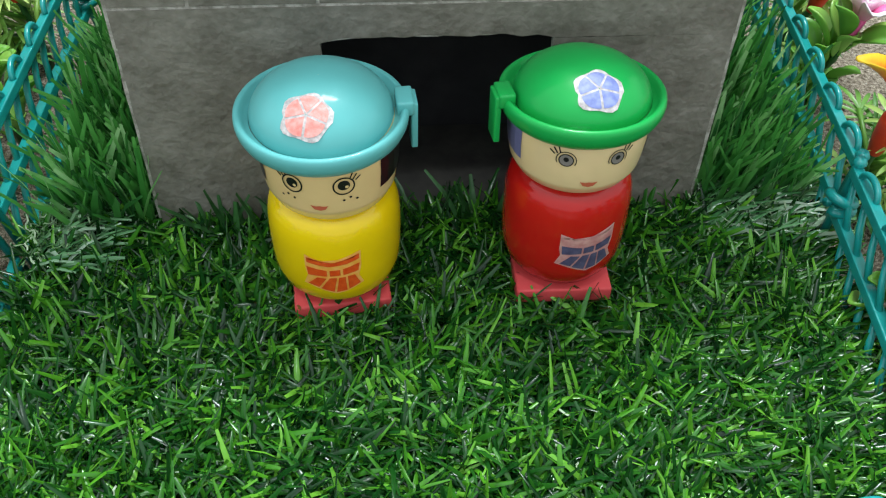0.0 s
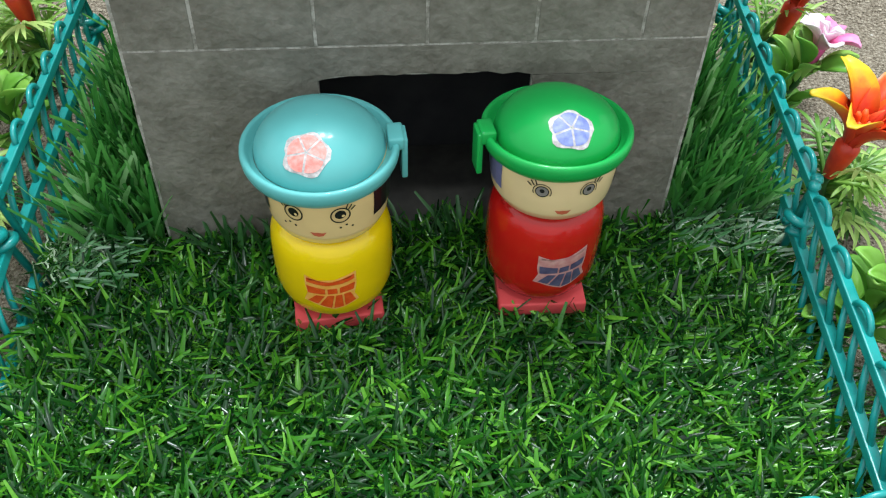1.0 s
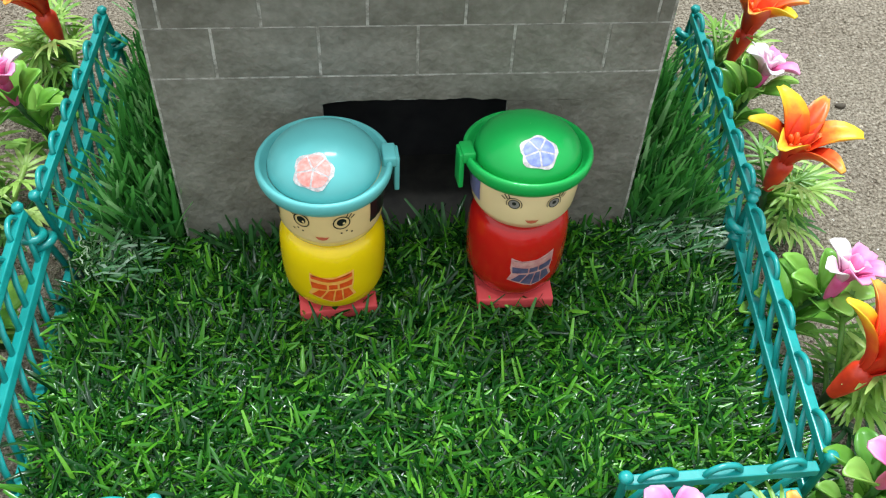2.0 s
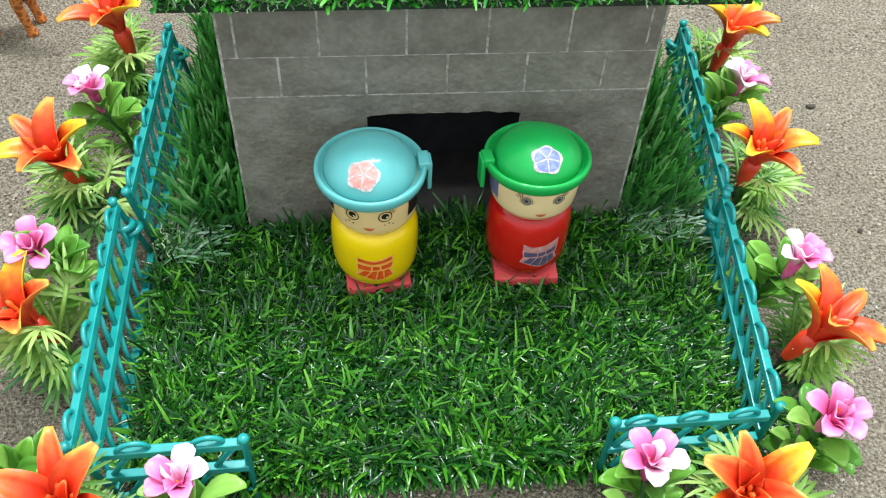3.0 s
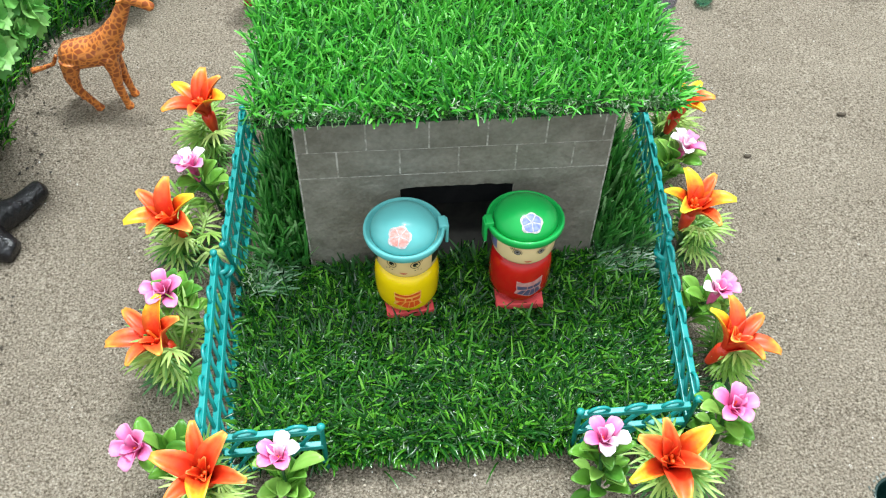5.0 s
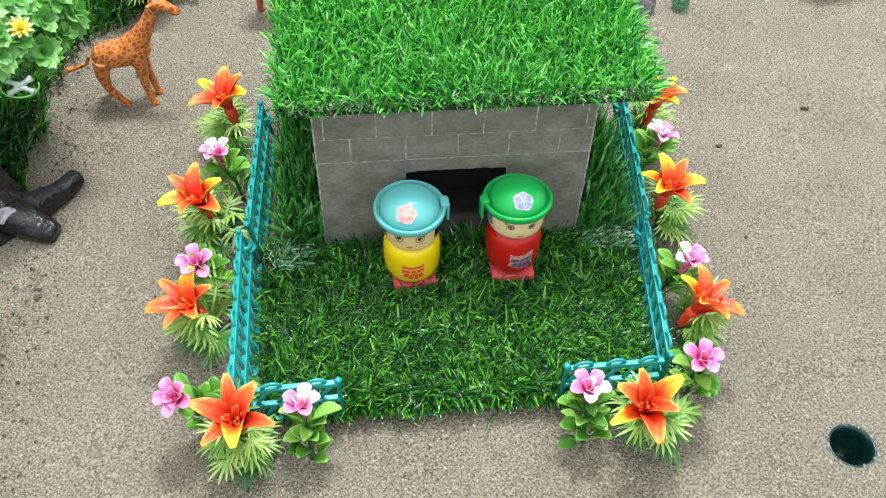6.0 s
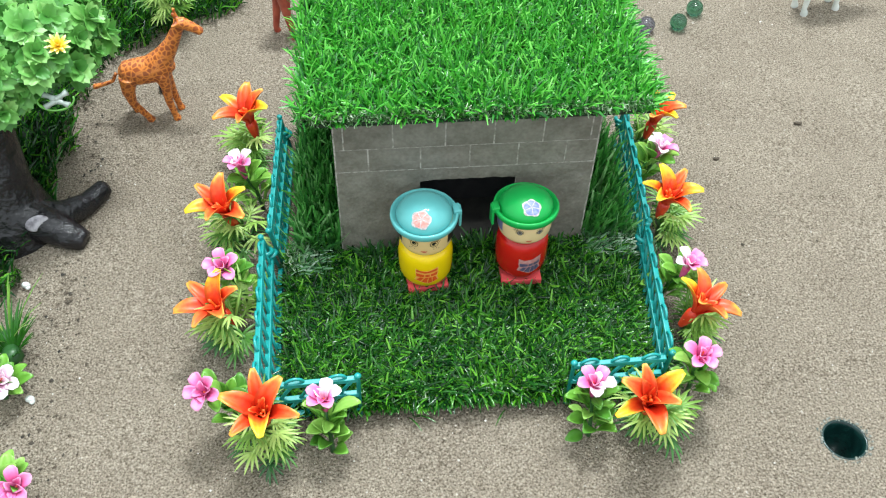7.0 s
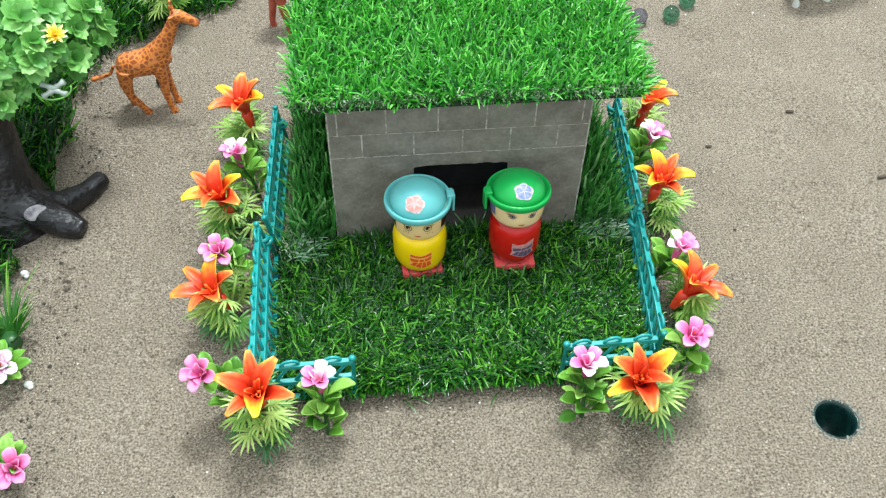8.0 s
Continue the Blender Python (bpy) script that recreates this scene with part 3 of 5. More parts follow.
    roof = part("roof", box_mesh("roof", (-0.0845, 0.1715, 0.1097), (0.0935, 0.318, 0.1126), M_BACKING, 0.0006), house, None, "black backed artificial grass roof")
    rng2 = np.random.default_rng(21)
    place = in_box(rng2, -0.085, 0.094, 0.1712, 0.319)
    part("roof_grass", blades("roof_grass", rng2, 17500, place, (0.007, 0.0155), (0.0007, 0.0015), (15, 76), M_TURF_BRIGHT, "field", 0.9, 0.35, 0.3, 1500, 0.1128), roof, None,
         "bright green plastic grass blades")
    place = in_box(rng2, -0.085, 0.094, 0.1706, 0.175)
    part("roof_fringe", blades("roof_fringe", rng2, 240, place, (0.004, 0.008), (0.0008, 0.0015), (45, 88), M_TURF_BRIGHT, -1.57, 0.7, 0.4, 0.3, 1500, 0.1116), roof)
    place = in_box(rng2, 0.086, 0.094, 0.17, 0.3)
    part("roof_overhang", blades("roof_overhang", rng2, 420, place, (0.008, 0.016), (0.0009, 0.0016), (60, 85), M_TURF_BRIGHT, 0.2, 0.5, 0.2, 0.3, 0, 0.1128), roof)


build_house()


# ---- the teal fence ----
FENCE_MESHES = {}


def fence_panel(a, b, first_knob, last_knob, flip=1, lean=0):
    """A lattice panel from a to b (x, y), with rails, slanting rods and loops over the top rail."""
    ax, ay = a
    bx, by = b
    length = math.hypot(bx - ax, by - ay)
    turn = math.degrees(math.atan2(by - ay, bx - ax))
    p = thing("fence_panel", pose(ax, ay, 0.0, 0, 0, turn) @ pose(0, 0, 0, -lean, 0, 0), "teal green plastic lattice fence panel with looped top", "fence", "fence panels")
    top, mid, low = 0.0335, 0.0205, 0.0065
    for z in (top, mid, low):
        part("rail", box_mesh("rail", (0, -0.0014, z - 0.00135), (length, 0.0014, z + 0.00135), M_FENCE, 0.0004), p)
    pitch = 0.00825
    if "rod" not in FENCE_MESHES:
        def rod(z0, z1):
            return tube_mesh("rod", [(-0.0042 * flip, 0.0, z0), (0.0, 0.0005, (z0 + z1) / 2), (0.0042 * flip, 0.0, z1)], 0.00092, M_FENCE, 8)
        FENCE_MESHES["rod"] = rod
        FENCE_MESHES["loop"] = tube_mesh("loop", [(0.0044 * math.cos(q), 0.0004 * math.cos(q), 0.0009 + 0.0034 * math.sin(q)) for q in np.linspace(0.0, math.pi, 13)], 0.00085, M_FENCE, 8)
        FENCE_MESHES["knob"] = tube_mesh("post", [(0, 0, 0.0), (0, 0, 0.0345), (0, 0, 0.036), (0, 0, 0.0372)], [0.0011, 0.0011, 0.0019, 0.0012], M_FENCE, 10)
        FENCE_MESHES["clip"] = tube_mesh("clip", [(0.0032 * math.cos(q), 0.0032 * math.sin(q), 0) for q in np.linspace(0.3, 5.4, 12)], 0.0013, M_FENCE, 8)
    for name, z0, z1 in (("upper", mid, top), ("lower", low, mid)):
        k2 = (name, flip)
        if k2 not in FENCE_MESHES:
            FENCE_MESHES[k2] = FENCE_MESHES["rod"](z0, z1)
    n = int(length / pitch)
    for k in range(n):
        x = (k + 0.6) * length / (n + 0.2)
        for name in ("upper", "lower"):
            shift = 0.0 if name == "upper" else -0.008 * flip
            if 0.003 < x + shift < length - 0.003:
                part("rod", FENCE_MESHES[(name, flip)], p, pose(x + shift, 0, 0))
    loops = int(round(length / 0.0172))
    for k in range(loops):
        part("loop", FENCE_MESHES["loop"], p, pose((k + 0.5) * length / loops, 0, top))
    if first_knob:
        part("post", FENCE_MESHES["knob"], p, pose(0, 0, 0))
    if last_knob:
        part("post", FENCE_MESHES["knob"], p, pose(length, 0, 0))
    if last_knob and length > 0.06:
        part("clip", FENCE_MESHES["clip"], p, pose(length - 0.002, 0.001, 0.026, 20, 0, 40))
        part("clip", FENCE_MESHES["clip"], p, pose(length - 0.001, 0.0, 0.022, 10, 0, 100))
    return p


fence_panel((-0.1025, 0.0745), (-0.103, 0.1695), True, True, 1, 16)
fence_panel((-0.1025, 0.173), (-0.0985, 0.268), True, True, 1, 10)
fence_panel((-0.1035, 0.0722), (-0.0625, 0.0735), False, True, 1)
fence_panel((0.0925, 0.0755), (0.1005, 0.163), True, True, 1, -4)
fence_panel((0.1015, 0.1655), (0.1095, 0.264), True, True, 1, -5)
fence_panel((0.0445, 0.0728), (0.0915, 0.0738), True, False, 1)


# ---- the two toy figures: plain turned shapes, one mesh each ----
RING = [(0.0150, 0.0466), (0.0158, 0.0470), (0.0168, 0.0482), (0.01735, 0.0496), (0.01755, 0.0510), (0.0174, 0.0523), (0.0168, 0.0528), (0.0161, 0.0524),
        (0.0157, 0.0511), (0.0146, 0.0506)]
DOME_R, DOME_H, DOME_Z = 0.0145, 0.0102, 0.0506
DOME = [(DOME_R, DOME_Z)] + [(DOME_R * math.cos(q) ** 0.9, DOME_Z + DOME_H * math.sin(q)) for q in np.linspace(0.06, 1.53, 18)] + [(0.00005, DOME_Z + DOME_H)]
HEAD = [(0.0110, 0.0305), (0.0121, 0.0314), (0.0132, 0.0326), (0.0140, 0.0345), (0.0143, 0.0352), (0.01438, 0.0358), (0.0147, 0.0385), (0.0150, 0.043), (0.0150, 0.0478), (0.0139, 0.0515)]
BODY = [(0.0092, 0.0030), (0.0096, 0.0040), (0.0121, 0.0054), (0.0138, 0.0080), (0.01475, 0.0115), (0.0150, 0.0165), (0.01505, 0.0215), (0.0149, 0.0252), (0.0145, 0.0276),
        (0.0138, 0.0294), (0.0127, 0.0307), (0.0110, 0.0315)]


def radius_at(profile, z):
    for (r0, z0), (r1, z1) in zip(profile, profile[1:]):
        if z0 <= z <= z1:
            return r0 + (r1 - r0) * (z - z0) / max(z1 - z0, 1e-9)
    return profile[-1][0] if z > profile[-1][1] else profile[0][0]


def rings_of(outline, step=0.0007):
    """The outline with short edges, and shrunk copies of it towards its middle."""
    fine = []
    for (u0, v0), (u1, v1) in zip(outline, outline[1:] + outline[:1]):
        k = max(1, int(math.hypot(u1 - u0, v1 - v0) / step))
        fine += [(u0 + (u1 - u0) * i / k, v0 + (v1 - v0) * i / k) for i in range(k)]
    cu, cv = sum(p[0] for p in fine) / len(fine), sum(p[1] for p in fine) / len(fine)
    rows = [[(cu + (u - cu) * q, cv + (v - cv) * q) for u, v in fine] for q in (1.0, 0.8, 0.6, 0.4, 0.2, 0.02)]
    n = len(fine)
    faces = [(j * n + i, j * n + (i + 1) % n, (j + 1) * n + (i + 1) % n, (j + 1) * n + i) for j in range(len(rows) - 1) for i in range(n)]
    return [p for row in rows for p in row], faces


def wrap(s, profile, angle, z, outline, mat, lift=0.00012):
    """A printed shape: the outline (u to the right, v up, in metres) laid round a turned body."""
    flat, faces = rings_of(list(outline))
    pts = []
    for u, v in flat:
        r = radius_at(profile, z + v) + lift
        a = math.radians(angle) + u / r
        pts.append((r * math.cos(a), r * math.sin(a), z + v))
    s.add(pts, faces, mat)


def circle(r, n=20, squash=1.0, cu=0.0, cv=0.0):
    return [(cu + r * math.cos(2 * math.pi * k / n), cv + r * squash * math.sin(2 * math.pi * k / n)) for k in range(n)]


def stroke(s, profile, angle, z, points, width, mat, lift=0.0002):
    for (u0, v0), (u1, v1) in zip(points, points[1:]):
        d = math.hypot(u1 - u0, v1 - v0) or 1
        ou, ov = -(v1 - v0) / d * width / 2, (u1 - u0) / d * width / 2
        quad = []
        for u, v in ((u0 + ou, v0 + ov), (u0 - ou, v0 - ov), (u1 - ou, v1 - ov), (u1 + ou, v1 + ov)):
            r = radius_at(profile, z + v) + lift
            a = math.radians(angle) + u / r
            quad.append((r * math.cos(a), r * math.sin(a), z + v))
        s.add(quad, [(0, 1, 2, 3)], mat)


def dome_patch(s, angle, rise, outline, mat, lift):
    """A label laid on the hat's dome, round the point at that angle and rise."""
    a, e = math.radians(angle), math.radians(rise)
    n = Vector((math.cos(a) * math.cos(e), math.sin(a) * math.cos(e), math.sin(e)))
    right = Vector((-math.sin(a), math.cos(a), 0))
    up = n.cross(right)
    flat, faces = rings_of(list(outline))
    pts = []
    for u, v in flat:
        d = (n * 0.0122 + right * u + up * v).normalized()
        k = 1 / math.sqrt((d.x ** 2 + d.y ** 2) / DOME_R ** 2 + d.z ** 2 / DOME_H ** 2)
        pts.append(Vector((0, 0, DOME_Z)) + d * (k * 1.012 + lift))
    s.add(pts, faces, mat)


def build_figure(name, m, hat, body, skin, hair, label, face, bow, clip, sticker, petal_mat, bow_mats, eye_mat, freckles, foot_turn, hat_m=None, eye_z=0.0430, mouth_z=0.0371, tall=1.0, neck=1.0, bow_z=0.0172, girth=1.0, hair_from=62):
    s = Shell()
    trunk = [(r * girth, z * tall) for r, z in BODY]
    skull = [(r, 0.0515 - (0.0515 - z) * neck) for r, z in HEAD]
    s.box((-0.0113, -0.0122, 0.0), (0.0113, 0.011, 0.0042), M_FOOT, pose(0, 0, 0, 0, 0, foot_turn), 0.0006)
    s.lathe(trunk, body)
    s.lathe(skull, skin)
    body_shell, s = s, Shell()
    s.lathe(RING, hat, 64)
    s.lathe(DOME, hat, 64)
    # the clip that holds the lid
    c = pose(0, 0, 0, 0, 0, clip)
    s.box((0.0148, -0.0031, 0.0505), (0.0184, 0.0031, 0.0541), hat, c, 0.0006)
    s.box((0.0177, -0.0027, 0.0412), (0.0191, 0.0027, 0.0534), hat, c @ Matrix.Translation((0, 0, 0)), 0.0004)
    # the flower label on the hat
    rng = random.Random(name)
    rim = [(0.0051 * (1 + 0.09 * math.sin(5 * q + 1) + rng.uniform(-0.05, 0.05)) * math.cos(q), 0.0049 * (1 + 0.09 * math.sin(5 * q + 1)) * math.sin(q)) for q in np.linspace(0, 6.283, 31)[:-1]]
    dome_patch(s, sticker[0], sticker[1], rim, M_LABELWHITE, 0.00015)
    for k in range(5):
        q0 = 2 * math.pi * k / 5 + 0.3
        shape = [(0.0004 * math.cos(q0), 0.0004 * math.sin(q0))]
        shape += [(0.0040 * (1 + 0.07 * math.cos(3 * (q - q0))) * math.cos(q), 0.0040 * (1 + 0.07 * math.cos(3 * (q - q0))) * math.sin(q)) for q in np.linspace(q0 - 0.57, q0 + 0.57, 7)]
        dome_patch(s, sticker[0], sticker[1], shape, petal_mat, 0.00022)
    hat_shell, s = s, body_shell
    turn = hat_m or Matrix.Identity(4)
    for k, mat in enumerate(hat_shell.mats):
        chosen = [f for f, slot in zip(hat_shell.f, hat_shell.s) if slot == k]
        used = sorted({i for f in chosen for i in f})
        where = {old: i for i, old in enumerate(used)}
        s.add([turn @ Vector(hat_shell.v[i]) for i in used], [[where[i] for i in f] for f in chosen], mat)
    # printed hair at the sides and back
    for a0, a1 in ((face + hair_from, face + 360 - hair_from),):
        steps = 26
        for k in range(steps):
            b0, b1 = math.radians(a0 + (a1 - a0) * k / steps), math.radians(a0 + (a1 - a0) * (k + 1) / steps)
            edge = 0.034 if 2 < k < steps - 3 else 0.0375
            z_rows = [0.0515 - (0.0515 - z) * neck for z in (edge + 0.001, 0.0395, 0.043, 0.0474)]
            quad = []
            for z in z_rows:
                r = radius_at(skull, z) + 0.00012
                quad += [(r * math.cos(b0), r * math.sin(b0), z), (r * math.cos(b1), r * math.sin(b1), z)]
            s.add(quad, [(2 * q, 2 * q + 1, 2 * q + 3, 2 * q + 2) for q in range(3)], hair)
    # printed face
    for side in (-1, 1):
        ang = face + side * 20.5
        z = eye_z
        if freckles:
            stroke(s, skull, ang, z, circle(0.0022, 22, 1.0) + [(0.0022, 0)], 0.00034, M_INK)
            wrap(s, skull, ang, z + 0.0002, circle(0.0013, 16), M_INK, 0.00016)
            wrap(s, skull, ang, z - 0.0002, circle(0.0004, 8, 1.0, 0.0006, 0.0), skin, 0.00022)
        else:
            wrap(s, skull, ang, z, circle(0.0015, 16), eye_mat, 0.00016)
            stroke(s, skull, ang, z, circle(0.0015, 18) + [(0.0015, 0)], 0.00024, M_INK)
            stroke(s, skull, ang, z, [(0.0021 * math.cos(q), 0.0021 * math.sin(q)) for q in np.linspace(-0.5, 3.6, 14)], 0.0002, M_INK)
            wrap(s, skull, ang, z + 0.0002, circle(0.0006, 10), M_INK, 0.00022)
        for k in range(3):
            u = side * (0.0013 + 0.0006 * k)
            stroke(s, skull, ang, z, [(u, 0.0017 - 0.0003 * k), (u + side * (0.0007 + 0.0002 * k), 0.0034 - 0.0007 * k)], 0.0003, M_INK)
        if freckles:
            for du, dv in ((0.0, -0.0034), (side * 0.0014, -0.0042), (-side * 0.0014, -0.004)):
                wrap(s, skull, ang + side * 5 + math.degrees(du / 0.0147), z + dv, circle(0.0003, 8), M_INK, 0.00016)
    wrap(s, skull, face, mouth_z, [(-0.0019, 0.0006), (-0.0008, 0.00035), (0, 0.0005), (0.0008, 0.00035), (0.0019, 0.0006), (0.0011, -0.0006), (0, -0.0009), (-0.0011, -0.0006)], M_LIP, 0.00016)
    # the bow label on the front
    deep, edge, band = bow_mats
    rim = [(-0.0060, 0.0046), (-0.003, 0.0037), (0.001, 0.0039), (0.004, 0.0048), (0.0062, 0.0054), (0.0062, 0.0016), (0.0056, -0.0008), (0.0066, -0.003), (0.003, -0.0046), (0.0005, -0.0052),
           (-0.002, -0.0044), (-0.0048, -0.0034), (-0.0066, -0.0030), (-0.0056, -0.0006), (-0.0060, 0.001)]
    wrap(s, trunk, bow, bow_z, [(u * 1.04, v * 1.22) for u, v in rim], edge, 0.00014)
    for shape in ([(-0.0056, 0.0041), (-0.003, 0.0032), (0.0008, 0.0034), (0.0038, 0.0042), (0.0058, 0.0048), (0.0058, 0.0036), (0.003, 0.0028), (-0.001, 0.0023), (-0.0056, 0.0029)],
                  [(-0.0056, 0.0018), (-0.0012, 0.0013), (-0.0012, -0.0002), (-0.0054, -0.0003)],
                  [(-0.0007, 0.0013), (0.0016, 0.0015), (0.0016, 0.0), (-0.0007, -0.0002)],
                  [(0.0021, 0.0016), (0.0058, 0.0025), (0.0054, 0.0006), (0.0021, 0.0)],
                  [(-0.0056, -0.0028), (-0.0034, -0.0007), (-0.0014, -0.0008), (-0.0032, -0.0034)],
                  [(-0.0028, -0.0037), (-0.0008, -0.0007), (0.0008, -0.0006), (0.0, -0.0045)],
                  [(0.0005, -0.0046), (0.0012, -0.0006), (0.0026, -0.0005), (0.0028, -0.0042)],
                  [(0.0032, -0.004), (0.003, -0.0004), (0.0046, -0.0003), (0.0058, -0.0029)]):
        cu, cv = sum(p[0] for p in shape) / len(shape), sum(p[1] for p in shape) / len(shape)
        wrap(s, trunk, bow + math.degrees(cu * 1.04 / 0.015), bow_z + cv * 1.22, [((u - cu) * 1.04, (v - cv) * 1.22) for u, v in shape], deep if cv < 0.0026 else band, 0.0003)
    ob = new(name, s.mesh(name))
    ob.matrix_basis = m
    return tagged(ob, label, "toy figure", "toy figures")


build_figure("toy_figure", pose(-0.0229, 0.155, 0.0109), M_AQUA, M_YELLOW, M_SKIN, M_INK, "yellow bodied plastic toy doll with an aqua brimmed hat",
             -98, -92, 4, (-103, 38), M_LABELRED, (M_BOWRED, M_BOWEDGE, M_BOWRED), M_EYE, True, 5,
             pose(-0.0009, 0, 0.0502) @ Matrix.Diagonal((1.035, 1.035, 0.94, 1)) @ pose(0, 0, -0.0505), hair_from=54)
build_figure("toy_figure", pose(0.0303, 0.155, 0.0125), M_GREENHAT, M_RED, M_SKIN2, M_BLUEHAIR, "red bodied plastic toy doll with a green brimmed hat",
             -89, -80, 186, (-84, 40), M_LABELBLUE, (M_BOWNAVY, M_BOWPALE, M_BOWPALE), M_EYEGREY, False, -1,
             pose(0, 0.0002, 0.0513) @ pose(0, 0, 0, -5, 0, 0) @ Matrix.Diagonal((1, 1, 0.88, 1)) @ pose(0, 0, -0.0505), 0.0459, 0.0396, 1.08, 0.83, 0.0190, 0.96)


# ---- artificial flowers ----
FLOWER = {}


def petal_mesh(name, length, width, flare, mat, tip=1.0, cup=0.35, rows=12, cols=5, blunt=False):
    """A petal that grows up from the origin and flares outwards along +x; its own colour runs along it."""
    verts, along = [], []
    x = z = 0.0
    for j in range(rows):
        s = j / (rows - 1)
        angle = math.radians(flare[0] + (flare[1] - flare[0]) * s ** 1.2)
        if j:
            x += math.sin(angle) * length / (rows - 1)
            z += math.cos(angle) * length / (rows - 1)
        w = width * ((0.32 + 0.68 * math.sin(math.pi / 2 * min(1, s * 1.7))) * (1 if s < 0.5 else max(0.14, 1 - ((s - 0.5) / 0.505) ** 2.1) ** 0.62) if not blunt else (0.25 + 0.75 * math.sin(math.pi / 2 * min(1, s * 1.25)) ** 1.2) * (1 if s < 0.8 else math.sqrt(max(0.03, 1 - ((s - 0.8) / 0.21) ** 2))))
        for i in range(cols):
            u = 2 * i / (cols - 1) - 1
            lift = cup * w * u * u
            verts.append((x - math.cos(angle) * lift, u * w * 0.5, z + math.sin(angle) * lift + 0.0003 * math.sin(7 * s + 3 * u)))
            along.append(min(1.0, s * tip + 0.15 * u * u * s))
    faces = [(j * cols + i, j * cols + i + 1, (j + 1) * cols + i + 1, (j + 1) * cols + i) for j in range(rows - 1) for i in range(cols - 1)]
    # a second skin gives the petal its thickness
    n = len(verts)
    verts += [(a + 0.00025, b * 0.98, c - 0.00035) for a, b, c in verts]
    along += along
    faces += [tuple(reversed([k + n for k in f])) for f in faces]
    ring = [i for i in range(cols)] + [j * cols + cols - 1 for j in range(1, rows)] + [(rows - 1) * cols + i for i in range(cols - 2, -1, -1)] + [j * cols for j in range(rows - 2, 0, -1)]
    faces += [(ring[k], ring[k] + n, ring[(k + 1) % len(ring)] + n, ring[(k + 1) % len(ring)]) for k in range(len(ring))]
    return mesh_of(name, verts, faces, mat, True, along)


def leaf_blade(s, root, ahead, up, length, width, mat, bend=0.3, rows=5):
    """One narrow leaflet with a keel."""
    verts = []
    d, p = Vector(ahead).normalized(), Vector(root)
    up = Vector(up)
    for j in range(rows):
        q = j / (rows - 1)
        side = d.cross(up).normalized()
        over = side.cross(d)
        w = width * 0.5 * (0.55 + 0.45 * math.sin(math.pi * min(1, q * 1.1))) * (1.0 if q < 0.85 else 0.35)
        verts += [p - side * w, p - over * w * 0.35, p + side * w]
        p = p + d * length / (rows - 1)
        d = (d - up * bend / (rows - 1)).normalized()
    faces = []
    for j in range(rows - 1):
        for c in range(2):
            a = 3 * j + c
            faces.append((a, a + 1, a + 4, a + 3))
    s.add(verts, faces, mat)


def fan_mesh(seed, stalk, reach, mat):
    """A palm-like fan: a rising stalk along +x whose tip spreads into narrow drooping leaflets."""
    rng = random.Random(seed)
    s = Shell()
    d = Vector((0.86, 0, 0.5)).normalized()
    tip = d * stalk
    s.tube([(0, 0, 0), d * stalk * 0.5 + Vector((0, 0, 0.0004)), tip], [0.0007, 0.0006, 0.0006], mat, 6)
    n = 10
    for k in range(n):
        u = 2 * k / (n - 1) - 1
        a = math.radians(88 * u + rng.uniform(-5, 5))
        ahead = Vector((math.cos(a) * 0.92, math.sin(a), 0.22 * math.cos(a) + rng.uniform(-0.05, 0.12)))
        root = tip - d * (0.0032 * abs(u) ** 1.5)
        leaf_blade(s, root, ahead, (0, 0, 1), reach * (1.0 - 0.28 * abs(u)) * rng.uniform(0.9, 1.1), 0.0011, mat, 0.9, 6)
    return s.mesh("fan_leaf")


def paddle_mesh(length, width, mat):
    """A rounded paddle leaf on a short stalk, cupped along its middle."""
    verts, rows, cols = [], 8, 5
    for j in range(rows):
        q = j / (rows - 1)
        w = width * (0.16 if q < 0.15 else math.sin(math.pi * min(0.985, (q - 0.1) / 0.9) ** 1.25) ** 0.6 + 0.1)
        for i in range(cols):
            u = 2 * i / (cols - 1) - 1
            verts.append((q * length * (1 if abs(u) < 0.9 else 0.985), u * w * 0.5, 0.002 * math.sin(2.2 * q) + 0.32 * w * u * u))
    faces = [(j * cols + i, j * cols + i + 1, (j + 1) * cols + i + 1, (j + 1) * cols + i) for j in range(rows - 1) for i in range(cols - 1)]
    n = len(verts)
    verts += [(a, b, c - 0.00045) for a, b, c in verts]
    faces += [tuple(reversed([k + n for k in f])) for f in faces]
    ring = [i for i in range(cols)] + [j * cols + cols - 1 for j in range(1, rows)] + [(rows - 1) * cols + i for i in range(cols - 2, -1, -1)] + [j * cols for j in range(rows - 2, 0, -1)]
    faces += [(ring[k], ring[k] + n, ring[(k + 1) % len(ring)] + n, ring[(k + 1) % len(ring)]) for k in range(len(ring))]
    return mesh_of("leaf", verts, faces, mat)


